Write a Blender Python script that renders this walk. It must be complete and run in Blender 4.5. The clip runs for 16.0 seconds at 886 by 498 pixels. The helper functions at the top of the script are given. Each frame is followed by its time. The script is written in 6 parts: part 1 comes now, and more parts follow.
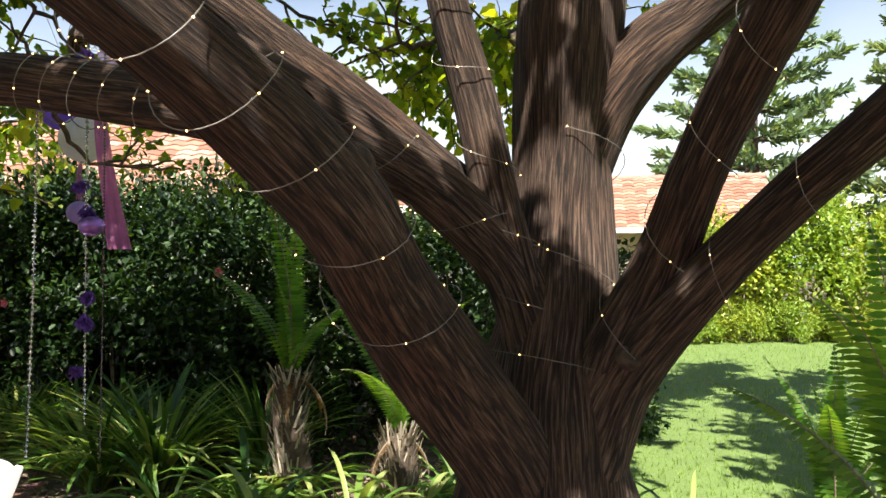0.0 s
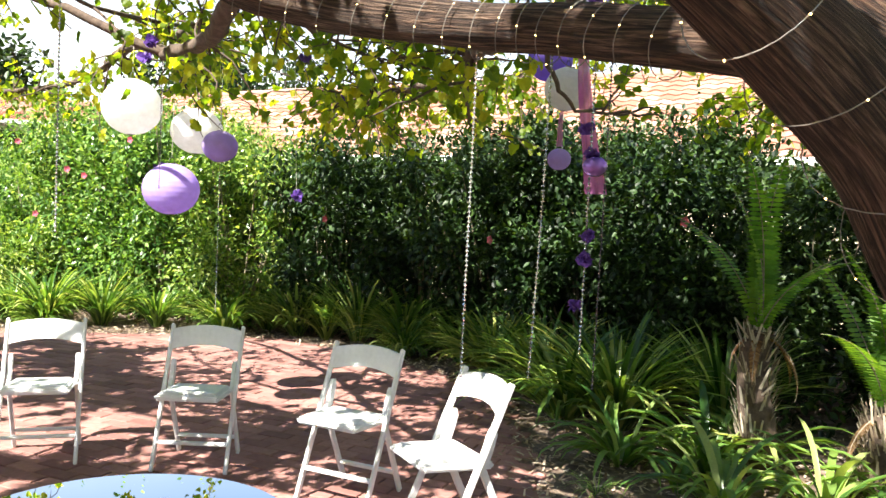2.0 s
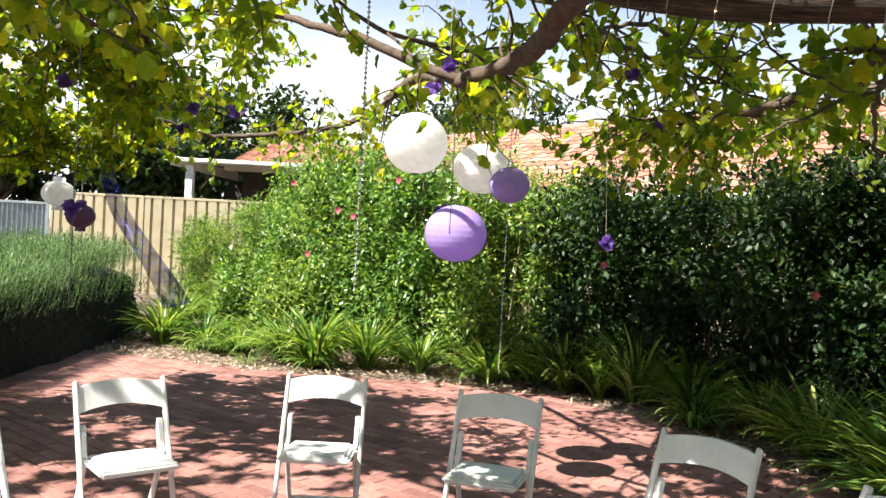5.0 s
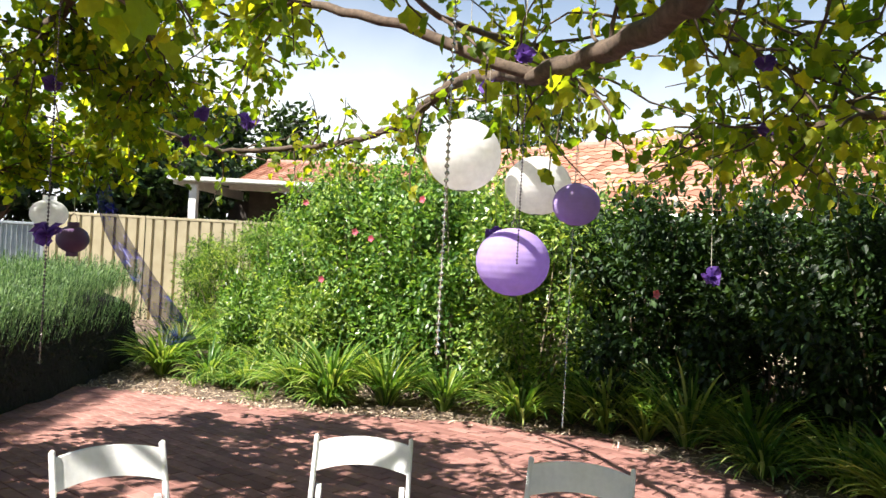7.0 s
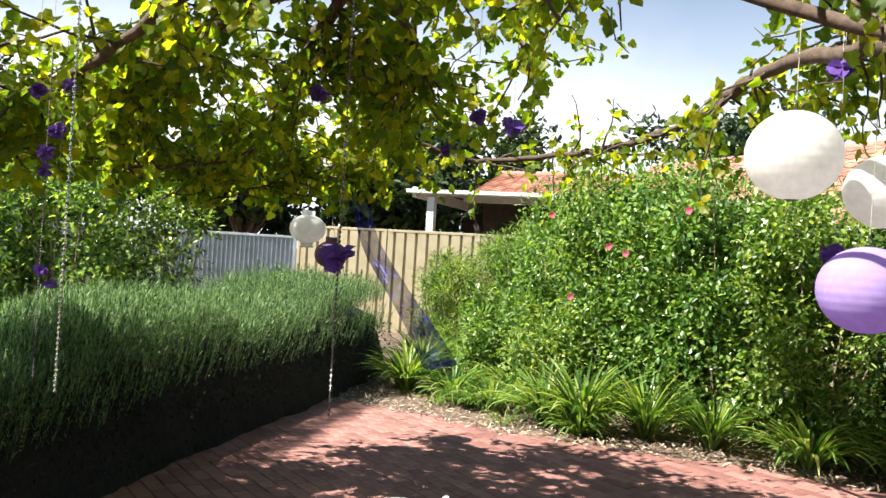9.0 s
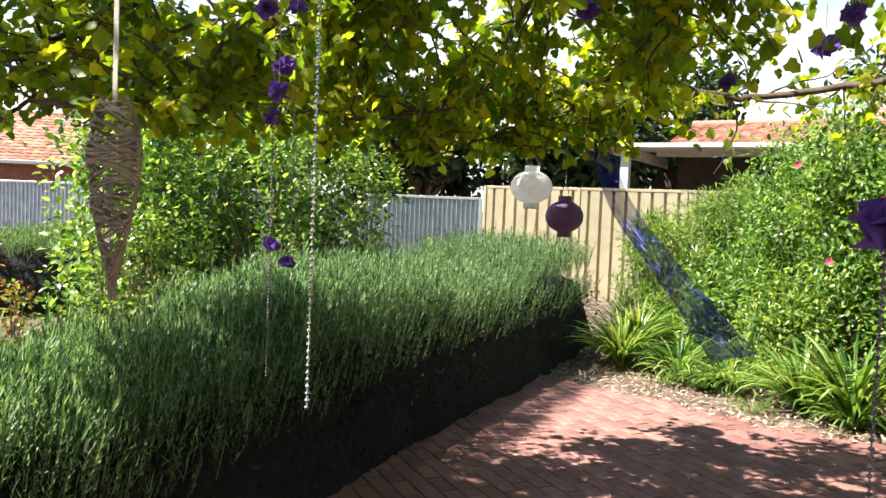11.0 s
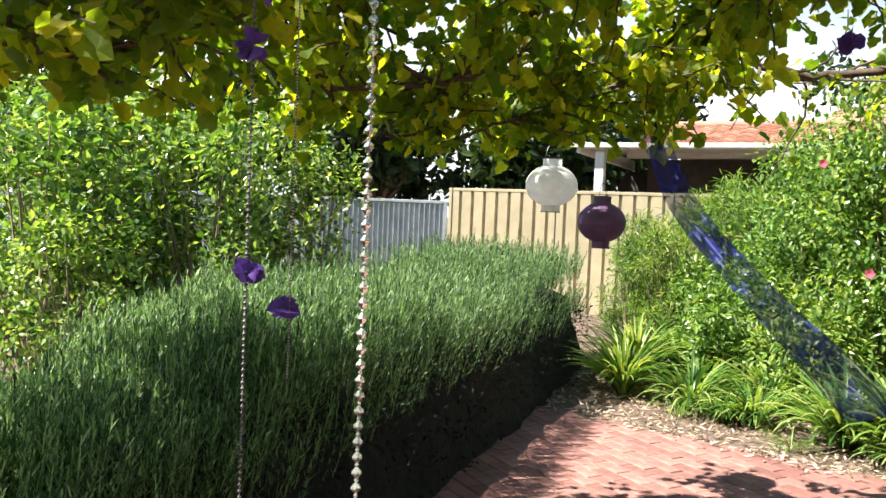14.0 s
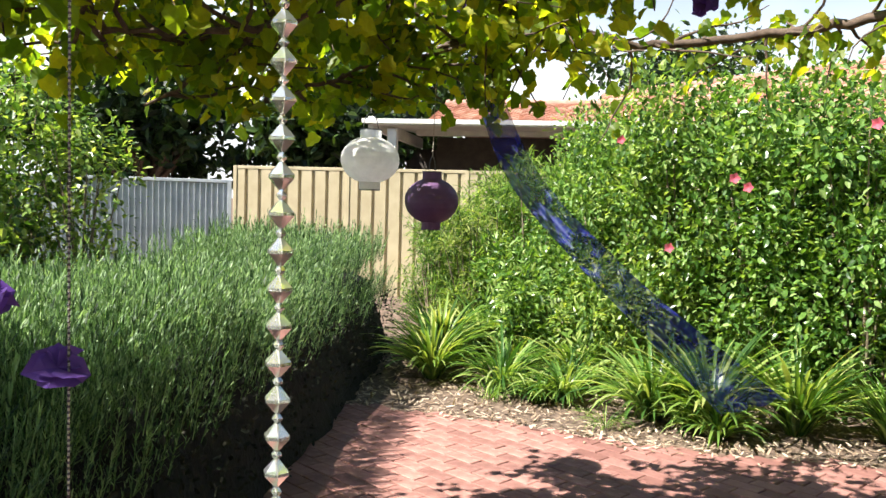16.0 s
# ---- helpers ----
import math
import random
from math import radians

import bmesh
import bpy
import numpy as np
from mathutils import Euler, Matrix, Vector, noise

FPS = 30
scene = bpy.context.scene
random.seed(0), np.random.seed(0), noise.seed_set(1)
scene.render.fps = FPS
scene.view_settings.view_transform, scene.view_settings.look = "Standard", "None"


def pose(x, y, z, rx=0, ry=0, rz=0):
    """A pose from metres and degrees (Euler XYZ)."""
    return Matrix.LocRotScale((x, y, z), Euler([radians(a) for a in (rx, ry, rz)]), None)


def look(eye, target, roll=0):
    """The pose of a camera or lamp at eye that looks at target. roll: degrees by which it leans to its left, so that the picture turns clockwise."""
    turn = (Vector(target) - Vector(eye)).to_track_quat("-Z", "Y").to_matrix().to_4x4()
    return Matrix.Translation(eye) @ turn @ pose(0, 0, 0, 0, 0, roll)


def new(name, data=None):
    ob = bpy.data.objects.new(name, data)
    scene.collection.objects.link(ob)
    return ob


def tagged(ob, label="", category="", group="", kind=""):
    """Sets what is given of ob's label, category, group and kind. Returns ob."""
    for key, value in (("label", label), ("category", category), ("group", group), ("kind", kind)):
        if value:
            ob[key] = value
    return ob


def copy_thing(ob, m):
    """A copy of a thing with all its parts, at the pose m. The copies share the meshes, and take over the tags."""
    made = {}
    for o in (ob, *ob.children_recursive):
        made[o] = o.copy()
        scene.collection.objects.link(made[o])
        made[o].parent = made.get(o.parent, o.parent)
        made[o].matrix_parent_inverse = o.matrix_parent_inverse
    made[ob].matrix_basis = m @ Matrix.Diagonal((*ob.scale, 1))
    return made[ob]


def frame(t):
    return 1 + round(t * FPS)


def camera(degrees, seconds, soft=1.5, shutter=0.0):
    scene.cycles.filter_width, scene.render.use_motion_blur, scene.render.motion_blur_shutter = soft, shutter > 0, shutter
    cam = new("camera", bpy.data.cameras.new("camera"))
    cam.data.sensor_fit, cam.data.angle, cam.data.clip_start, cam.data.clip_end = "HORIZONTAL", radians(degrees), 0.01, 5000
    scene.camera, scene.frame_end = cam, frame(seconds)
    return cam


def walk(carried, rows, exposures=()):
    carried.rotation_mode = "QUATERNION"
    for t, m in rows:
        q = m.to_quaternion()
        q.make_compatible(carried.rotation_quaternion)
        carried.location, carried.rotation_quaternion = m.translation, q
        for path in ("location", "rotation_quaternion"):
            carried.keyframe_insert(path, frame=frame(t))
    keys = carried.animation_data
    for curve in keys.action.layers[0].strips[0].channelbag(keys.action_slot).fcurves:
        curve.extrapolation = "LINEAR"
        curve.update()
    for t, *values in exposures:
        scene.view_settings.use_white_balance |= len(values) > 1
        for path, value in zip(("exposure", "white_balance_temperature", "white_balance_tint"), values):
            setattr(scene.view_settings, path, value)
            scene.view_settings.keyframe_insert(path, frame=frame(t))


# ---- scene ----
cam = camera(57.7, 16.0)
PATH = [
    (0, (1.919, 3.198, 1.596), (1.367, 5.120, 1.638), -0.1),
    (0.5, (1.879, 3.207, 1.601), (1.135, 5.063, 1.672), -0.2),
    (1, (1.853, 3.184, 1.603), (0.815, 4.891, 1.704), -0.4),
    (1.5, (1.818, 3.168, 1.591), (0.572, 4.732, 1.642), 1.0),
    (2, (1.755, 3.169, 1.563), (0.298, 4.535, 1.464), 2.6),
    (2.5, (1.631, 3.201, 1.555), (0.140, 4.531, 1.460), 2.0),
    (3, (1.415, 3.186, 1.589), (-0.169, 4.405, 1.662), 0.4),
    (3.5, (1.294, 3.176, 1.597), (-0.362, 4.297, 1.562), 1.5),
    (4, (1.101, 3.262, 1.598), (-0.650, 4.227, 1.539), 2.1),
    (4.5, (0.963, 3.298, 1.597), (-0.823, 4.197, 1.548), 2.9),
    (7, (0.004, 3.423, 1.627), (-1.791, 4.305, 1.644), 3.1),
    (7.5, (-0.239, 3.375, 1.648), (-1.977, 4.361, 1.736), 0.3),
    (8, (-0.363, 3.336, 1.648), (-2.139, 4.254, 1.691), 2.3),
    (8.5, (-0.525, 3.335, 1.645), (-2.436, 3.925, 1.682), 3.0),
    (8.7, (-0.584, 3.333, 1.657), (-2.531, 3.788, 1.705), 3.3),
    (10.8, (-1.606, 2.861, 1.627), (-3.599, 2.996, 1.513), 2.4),
    (11, (-1.689, 2.848, 1.628), (-3.686, 2.832, 1.525), 2.3),
    (11.5, (-1.854, 2.786, 1.639), (-3.837, 2.545, 1.541), 2.1),
    (12, (-2.097, 2.703, 1.661), (-4.074, 2.442, 1.518), 1.0),
    (12.5, (-2.319, 2.621, 1.656), (-4.310, 2.464, 1.553), 0.6),
    (13, (-2.477, 2.568, 1.613), (-4.472, 2.472, 1.501), 2.4),
    (13.5, (-2.695, 2.480, 1.636), (-4.691, 2.364, 1.577), 3.9),
    (14, (-2.883, 2.501, 1.605), (-4.877, 2.633, 1.520), 2.4),
    (14.5, (-2.985, 2.448, 1.568), (-4.946, 2.831, 1.485), 1.6),
    (15, (-3.118, 2.436, 1.535), (-5.049, 2.939, 1.404), 2.2),
    (15.5, (-3.285, 2.395, 1.549), (-5.214, 2.919, 1.494), 2.1),
    (16, (-3.472, 2.411, 1.597), (-5.355, 3.074, 1.480), 1.7),
]
EXPOSURES = [(0, 1.6), (1, 2.0), (1.6, 2.2), (2.2, 2.15), (4.5, 1.75), (8.5, 1.55), (11, 1.75), (14, 1.75), (16, 1.65)]
walk(cam, [(t, look(e, g, r)) for t, e, g, r in PATH], EXPOSURES)

# ---- light ----
world = bpy.data.worlds.new("world")
scene.world = world
world.use_nodes = True
wn = world.node_tree
sky = wn.nodes.new("ShaderNodeTexSky")
sky.sky_type, sky.sun_disc = "NISHITA", False
sky.sun_elevation, sky.sun_rotation = radians(51.5), radians(169)
sky.air_density, sky.dust_density, sky.ozone_density = 1.0, 0.4, 1.0
wn.nodes["Background"].inputs[1].default_value = 0.055
wn.links.new(sky.outputs[0], wn.nodes["Background"].inputs[0])
# thin bright haze towards the horizon and scattered white cloud, all round
haze = wn.nodes.new("ShaderNodeBackground")
haze.inputs[0].default_value, haze.inputs[1].default_value = (0.95, 0.98, 1.0, 1), 0.5
sky_dir = wn.nodes.new("ShaderNodeTexCoord")
sky_axes = wn.nodes.new("ShaderNodeSeparateXYZ")
wn.links.new(sky_dir.outputs["Generated"], sky_axes.inputs[0])
low = wn.nodes.new("ShaderNodeMapRange")
low.interpolation_type = "SMOOTHSTEP"
for k, v in ((1, 0.0), (2, 0.42), (3, 1.0), (4, 0.0)):
    low.inputs[k].default_value = v
wn.links.new(sky_axes.outputs["Z"], low.inputs[0])
cloud = wn.nodes.new("ShaderNodeTexNoise")
cloud.inputs["Scale"].default_value, cloud.inputs["Detail"].default_value = 2.4, 7
wn.links.new(sky_dir.outputs["Generated"], cloud.inputs[0])
puff = wn.nodes.new("ShaderNodeMapRange")
for k, v in ((1, 0.42), (2, 0.66), (3, 0.0), (4, 0.8)):
    puff.inputs[k].default_value = v
wn.links.new(cloud.outputs[0], puff.inputs[0])
cover = wn.nodes.new("ShaderNodeMath")
cover.operation = "MULTIPLY_ADD"
cover.inputs[1].default_value = 0.85
wn.links.new(low.outputs[0], cover.inputs[0])
puff_low = wn.nodes.new("ShaderNodeMath")
puff_low.operation = "MULTIPLY"
wn.links.new(puff.outputs[0], puff_low.inputs[0])
wn.links.new(low.outputs[0], puff_low.inputs[1])
wn.links.new(puff_low.outputs[0], cover.inputs[2])
cover.use_clamp = True
sky_mix = wn.nodes.new("ShaderNodeMixShader")
wn.links.new(cover.outputs[0], sky_mix.inputs[0])
wn.links.new(wn.nodes["Background"].outputs[0], sky_mix.inputs[1])
wn.links.new(haze.outputs[0], sky_mix.inputs[2])
wn.links.new(sky_mix.outputs[0], wn.nodes["World Output"].inputs[0])
sun = new("sun", bpy.data.lights.new("sun", "SUN"))
sun.data.energy, sun.data.angle, sun.data.color = 5.0, radians(0.53), (1.0, 0.95, 0.87)
sun.matrix_world = look((0.15, -0.78, 1.0), (0, 0, 0))

rnd = random.Random(7)
rng = np.random.default_rng(7)


# ---- materials ----
def material(name):
    m = bpy.data.materials.new(name)
    m.use_nodes = True
    nt = m.node_tree
    return m, nt, nt.nodes["Principled BSDF"]


def noise_ramp(nt, scale, stops, detail=6, stretch=None, rough=0.6):
    tc = nt.nodes.new("ShaderNodeTexCoord")
    src = tc.outputs["Object"]
    if stretch:
        mp = nt.nodes.new("ShaderNodeMapping")
        mp.inputs["Scale"].default_value = stretch
        nt.links.new(src, mp.inputs[0])
        src = mp.outputs[0]
    n = nt.nodes.new("ShaderNodeTexNoise")
    n.inputs["Scale"].default_value, n.inputs["Detail"].default_value, n.inputs["Roughness"].default_value = scale, detail, rough
    nt.links.new(src, n.inputs[0])
    r = nt.nodes.new("ShaderNodeValToRGB")
    el = r.color_ramp.elements
    while len(el) < len(stops):
        el.new(0.5)
    for e, (p, c) in zip(el, stops):
        e.position, e.color = p, (*c, 1)
    nt.links.new(n.outputs[0], r.inputs[0])
    return r.outputs[0], n.outputs[0]


def mix(nt, kind, fac, a, b):
    x = nt.nodes.new("ShaderNodeMix")
    x.data_type, x.blend_type = "RGBA", kind
    for k, v in ((0, fac), (6, a), (7, b)):
        if hasattr(v, "links"):
            nt.links.new(v, x.inputs[k])
        else:
            x.inputs[k].default_value = v
    return x.outputs[2]


def bump(nt, bsdf, height, strength, dist):
    b = nt.nodes.new("ShaderNodeBump")
    b.inputs["Strength"].default_value, b.inputs["Distance"].default_value = strength, dist
    nt.links.new(height, b.inputs["Height"])
    nt.links.new(b.outputs[0], bsdf.inputs["Normal"])


def surface(name, scale, stops, rough=0.8, metal=0.0, bumps=0.3, dist=0.01, detail=6, stretch=None, spread=0.0):
    """A noisy surface; spread lets each object differ in brightness."""
    m, nt, p = material(name)
    col, h = noise_ramp(nt, scale, stops, detail, stretch)
    big, _ = noise_ramp(nt, scale * 0.13, [(0.3, (0.72, 0.72, 0.72)), (0.7, (1, 1, 1))], 3)
    col = mix(nt, "MULTIPLY", 0.7, col, big)
    if spread:
        oi = nt.nodes.new("ShaderNodeObjectInfo")
        mr = nt.nodes.new("ShaderNodeMapRange")
        mr.inputs[3].default_value, mr.inputs[4].default_value = 1 - spread, 1 + spread * 0.4
        nt.links.new(oi.outputs["Random"], mr.inputs[0])
        col = mix(nt, "MULTIPLY", 1.0, col, mr.outputs[0])
    nt.links.new(col, p.inputs["Base Color"])
    p.inputs["Roughness"].default_value, p.inputs["Metallic"].default_value = rough, metal
    if bumps:
        bump(nt, p, h, bumps, dist)
    return m


def leafy(name, cols, glow=0.4, rough=0.45, trans=(2.7, 2.4, 0.7)):
    """Leaves: a colour for each leaf, light passing through from behind."""
    m, nt, p = material(name)
    g = nt.nodes.new("ShaderNodeNewGeometry")
    r = nt.nodes.new("ShaderNodeValToRGB")
    el = r.color_ramp.elements
    while len(el) < len(cols):
        el.new(0.5)
    for i, (e, c) in enumerate(zip(el, cols)):
        e.position, e.color = i / (len(cols) - 1), (*c, 1)
    nt.links.new(g.outputs["Random Per Island"], r.inputs[0])
    fine, h = noise_ramp(nt, 60, [(0.3, (0.75, 0.75, 0.7)), (0.7, (1, 1, 1))], 3)
    col = mix(nt, "MULTIPLY", 0.8, r.outputs[0], fine)
    oi = nt.nodes.new("ShaderNodeObjectInfo")
    tint = nt.nodes.new("ShaderNodeValToRGB")
    for e, c in zip(tint.color_ramp.elements, ((0.78, 0.9, 0.85), (1.12, 1.04, 0.95))):
        e.color = (*c, 1)
    nt.links.new(oi.outputs["Random"], tint.inputs[0])
    col = mix(nt, "MULTIPLY", 1.0, col, tint.outputs[0])
    nt.links.new(col, p.inputs["Base Color"])
    p.inputs["Roughness"].default_value = rough
    p.inputs["Specular IOR Level"].default_value = 0.4
    t = nt.nodes.new("ShaderNodeBsdfTranslucent")
    nt.links.new(mix(nt, "MULTIPLY", 1.0, col, (*trans, 1)), t.inputs[0])
    s = nt.nodes.new("ShaderNodeMixShader")
    s.inputs[0].default_value = glow
    nt.links.new(p.outputs[0], s.inputs[1])
    nt.links.new(t.outputs[0], s.inputs[2])
    nt.links.new(s.outputs[0], nt.nodes["Material Output"].inputs[0])
    return m


def cloth(name, col, see=0.0, glow=0.4, rough=0.8, weave=300):
    """Thin paper or fabric that lets light through; see: how sheer it is."""
    m, nt, p = material(name)
    c, h = noise_ramp(nt, 25, [(0.3, tuple(v * 0.86 for v in col)), (0.7, col)], 4)
    nt.links.new(c, p.inputs["Base Color"])
    p.inputs["Roughness"].default_value = rough
    bump(nt, p, h, 0.15, 0.003)
    t = nt.nodes.new("ShaderNodeBsdfTranslucent")
    nt.links.new(c, t.inputs[0])
    s = nt.nodes.new("ShaderNodeMixShader")
    s.inputs[0].default_value = glow
    nt.links.new(p.outputs[0], s.inputs[1])
    nt.links.new(t.outputs[0], s.inputs[2])
    last = s.outputs[0]
    if see:
        tr = nt.nodes.new("ShaderNodeBsdfTransparent")
        s2 = nt.nodes.new("ShaderNodeMixShader")
        _, w = noise_ramp(nt, 4, [(0, (0, 0, 0)), (1, (1, 1, 1))], 2)
        mr = nt.nodes.new("ShaderNodeMapRange")
        mr.inputs[1].default_value, mr.inputs[2].default_value = 0.35, 0.65
        mr.inputs[3].default_value, mr.inputs[4].default_value = see - 0.15, see + 0.12
        nt.links.new(w, mr.inputs[0])
        nt.links.new(mr.outputs[0], s2.inputs[0])
        nt.links.new(last, s2.inputs[1])
        nt.links.new(tr.outputs[0], s2.inputs[2])
        last = s2.outputs[0]
    nt.links.new(last, nt.nodes["Material Output"].inputs[0])
    return m


def bark_material():
    m, nt, p = material("bark")
    uv = nt.nodes.new("ShaderNodeUVMap")
    mp = nt.nodes.new("ShaderNodeMapping")
    mp.inputs["Scale"].default_value = (30, 1.6, 1)
    nt.links.new(uv.outputs[0], mp.inputs[0])
    n = nt.nodes.new("ShaderNodeTexNoise")
    n.inputs["Scale"].default_value, n.inputs["Detail"].default_value, n.inputs["Roughness"].default_value = 1.0, 8, 0.65
    n.inputs["Distortion"].default_value = 0.7
    nt.links.new(mp.outputs[0], n.inputs[0])
    r = nt.nodes.new("ShaderNodeValToRGB")
    el = r.color_ramp.elements
    el.new(0.5)
    for e, (q, c) in zip(el, ((0.39, (0.017, 0.0095, 0.006)), (0.5, (0.075, 0.044, 0.029)), (0.66, (0.27, 0.185, 0.13)))):
        e.position, e.color = q, (*c, 1)
    nt.links.new(n.outputs[0], r.inputs[0])
    big, _ = noise_ramp(nt, 2.2, [(0.35, (0.8, 0.62, 0.5)), (0.65, (1, 1, 1))], 4)
    nt.links.new(mix(nt, "MULTIPLY", 0.9, r.outputs[0], big), p.inputs["Base Color"])
    p.inputs["Roughness"].default_value = 0.9
    bump(nt, p, n.outputs[0], 1.0, 0.05)
    return m


BARK = bark_material()
TWIG = surface("twig_bark", 30, [(0.3, (0.05, 0.032, 0.022)), (0.7, (0.15, 0.105, 0.075))], 0.9)
PALE_STEM = surface("pale_stem", 25, [(0.3, (0.16, 0.12, 0.08)), (0.7, (0.34, 0.28, 0.2))], 0.9)
LEAF = leafy("broad_leaf", [(0.06, 0.115, 0.013), (0.105, 0.175, 0.017), (0.16, 0.225, 0.02), (0.23, 0.275, 0.025), (0.36, 0.35, 0.03)], 0.62, 0.45, (2.5, 2.45, 0.7))
# greens this dark carry the tree's shade on the tall hedge
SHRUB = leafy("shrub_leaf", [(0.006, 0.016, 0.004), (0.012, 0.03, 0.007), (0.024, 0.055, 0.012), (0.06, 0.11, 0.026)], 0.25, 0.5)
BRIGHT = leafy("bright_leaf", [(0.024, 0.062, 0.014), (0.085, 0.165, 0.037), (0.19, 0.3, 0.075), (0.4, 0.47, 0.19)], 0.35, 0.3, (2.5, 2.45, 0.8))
LIME = leafy("lime_leaf", [(0.1, 0.17, 0.025), (0.19, 0.27, 0.035), (0.3, 0.36, 0.05), (0.42, 0.44, 0.12)], 0.35, 0.4)
ROSEMARY = leafy("rosemary_leaf", [(0.016, 0.036, 0.016), (0.07, 0.13, 0.052), (0.21, 0.31, 0.135), (0.4, 0.49, 0.27)], 0.35, 0.5, (1.8, 1.9, 1.1))
STRAP = leafy("strap_leaf", [(0.022, 0.06, 0.014), (0.075, 0.16, 0.036), (0.18, 0.28, 0.07), (0.42, 0.45, 0.19)], 0.3, 0.3, (2.4, 2.4, 0.8))
FERN = leafy("fern_leaf", [(0.05, 0.13, 0.02), (0.1, 0.22, 0.03), (0.16, 0.28, 0.04)], 0.45, 0.5)
DRY_FERN = leafy("dry_frond", [(0.12, 0.06, 0.025), (0.2, 0.1, 0.05), (0.3, 0.18, 0.1)], 0.3, 0.8)
RED_LEAF = leafy("rose_leaf", [(0.1, 0.17, 0.03), (0.2, 0.24, 0.05), (0.3, 0.28, 0.06), (0.32, 0.2, 0.06), (0.3, 0.08, 0.05)], 0.35, 0.4)
PETAL = leafy("pink_petal", [(0.5, 0.07, 0.14), (0.6, 0.15, 0.24), (0.66, 0.3, 0.36)], 0.35, 0.6)
NEEDLE = leafy("pine_needle", [(0.12, 0.17, 0.1), (0.19, 0.25, 0.15), (0.28, 0.33, 0.21)], 0.3, 0.6)
GRASS = leafy("grass_blade", [(0.09, 0.17, 0.03), (0.16, 0.25, 0.05), (0.25, 0.34, 0.09)], 0.35, 0.5)
MULCH = leafy("mulch_chip", [(0.14, 0.1, 0.075), (0.29, 0.22, 0.17), (0.46, 0.38, 0.31), (0.6, 0.53, 0.46)], 0.05, 0.9)
SOIL = surface("soil", 14, [(0.3, (0.06, 0.04, 0.028)), (0.55, (0.16, 0.11, 0.08)), (0.75, (0.32, 0.25, 0.19))], 0.95, bumps=0.8, dist=0.03)
LAWN = surface("lawn", 40, [(0.3, (0.09, 0.15, 0.03)), (0.7, (0.19, 0.27, 0.07))], 0.9, bumps=0.7, dist=0.02)
BRICK = surface("red_paver", 22, [(0.25, (0.24, 0.105, 0.085)), (0.5, (0.34, 0.16, 0.13)), (0.75, (0.45, 0.25, 0.21))], 0.85, bumps=0.35, dist=0.004, spread=0.32)
SAND = surface("joint_sand", 60, [(0.3, (0.11, 0.06, 0.045)), (0.7, (0.22, 0.13, 0.1))], 0.95)
WHITE = surface("white_resin", 40, [(0.3, (0.74, 0.74, 0.72)), (0.7, (0.83, 0.83, 0.81))], 0.38, bumps=0.05)
PAINT = surface("white_paint", 9, [(0.3, (0.68, 0.67, 0.64)), (0.7, (0.82, 0.81, 0.78))], 0.55, bumps=0.05)
FENCE = surface("cream_steel", 5, [(0.3, (0.37, 0.31, 0.195)), (0.7, (0.45, 0.385, 0.255))], 0.45, bumps=0.05)
GREY_STEEL = surface("grey_steel", 5, [(0.3, (0.38, 0.42, 0.47)), (0.7, (0.55, 0.59, 0.63))], 0.4, metal=0.2, bumps=0.05)
TILE = surface("terracotta_tile", 7, [(0.25, (0.34, 0.16, 0.12)), (0.55, (0.44, 0.23, 0.17)), (0.8, (0.5, 0.34, 0.28))], 0.85, bumps=0.3, spread=0.25)
RENDERED = surface("cream_wall", 6, [(0.3, (0.55, 0.47, 0.33)), (0.7, (0.66, 0.57, 0.42))], 0.9)
BRICKWALL = surface("brick_wall", 12, [(0.3, (0.24, 0.1, 0.07)), (0.7, (0.38, 0.18, 0.13))], 0.9)
# wall colour darkened to stand in for shade under roofs
SHADE_WALL = surface("shade_wall", 6, [(0.3, (0.04, 0.035, 0.03)), (0.7, (0.085, 0.07, 0.06))], 0.9)
DARK = surface("dark_glass", 3, [(0.3, (0.015, 0.018, 0.02)), (0.7, (0.03, 0.035, 0.04))], 0.15, bumps=0)
PAPER_W = cloth("white_paper", (0.9, 0.895, 0.88), 0, 0.6)
PAPER_P = cloth("purple_paper", (0.56, 0.42, 0.82), 0, 0.5)
PAPER_V = cloth("violet_paper", (0.3, 0.2, 0.72), 0, 0.5)
PAPER_D = cloth("dark_purple_paper", (0.17, 0.085, 0.2), 0, 0.3, 0.5)
PETAL_P = cloth("purple_silk", (0.15, 0.07, 0.36), 0, 0.4)
SHEER_B = cloth("blue_chiffon", (0.03, 0.035, 0.34), 0.33, 0.5, 0.5)
SHEER_V = cloth("violet_chiffon", (0.22, 0.16, 0.6), 0.15, 0.5, 0.5)
SHEER_P = cloth("pink_chiffon", (0.72, 0.2, 0.52), 0.15, 0.5, 0.5)
WIRE, _nt, _p = material("wire")
_p.inputs["Base Color"].default_value, _p.inputs["Metallic"].default_value, _p.inputs["Roughness"].default_value = (0.12, 0.12, 0.12, 1), 0.8, 0.4
TUBE, _nt, _p = material("clear_tube")
_p.inputs["Base Color"].default_value, _p.inputs["Roughness"].default_value = (0.4, 0.36, 0.31, 1), 0.25
_p.inputs["Transmission Weight"].default_value = 0.5
BULB, _nt, _p = material("warm_bulb")
_p.inputs["Base Color"].default_value = (1, 0.8, 0.45, 1)
_p.inputs["Emission Color"].default_value, _p.inputs["Emission Strength"].default_value = (1, 0.6, 0.2, 1), 3.0
CRYSTAL, _nt, _p = material("crystal")
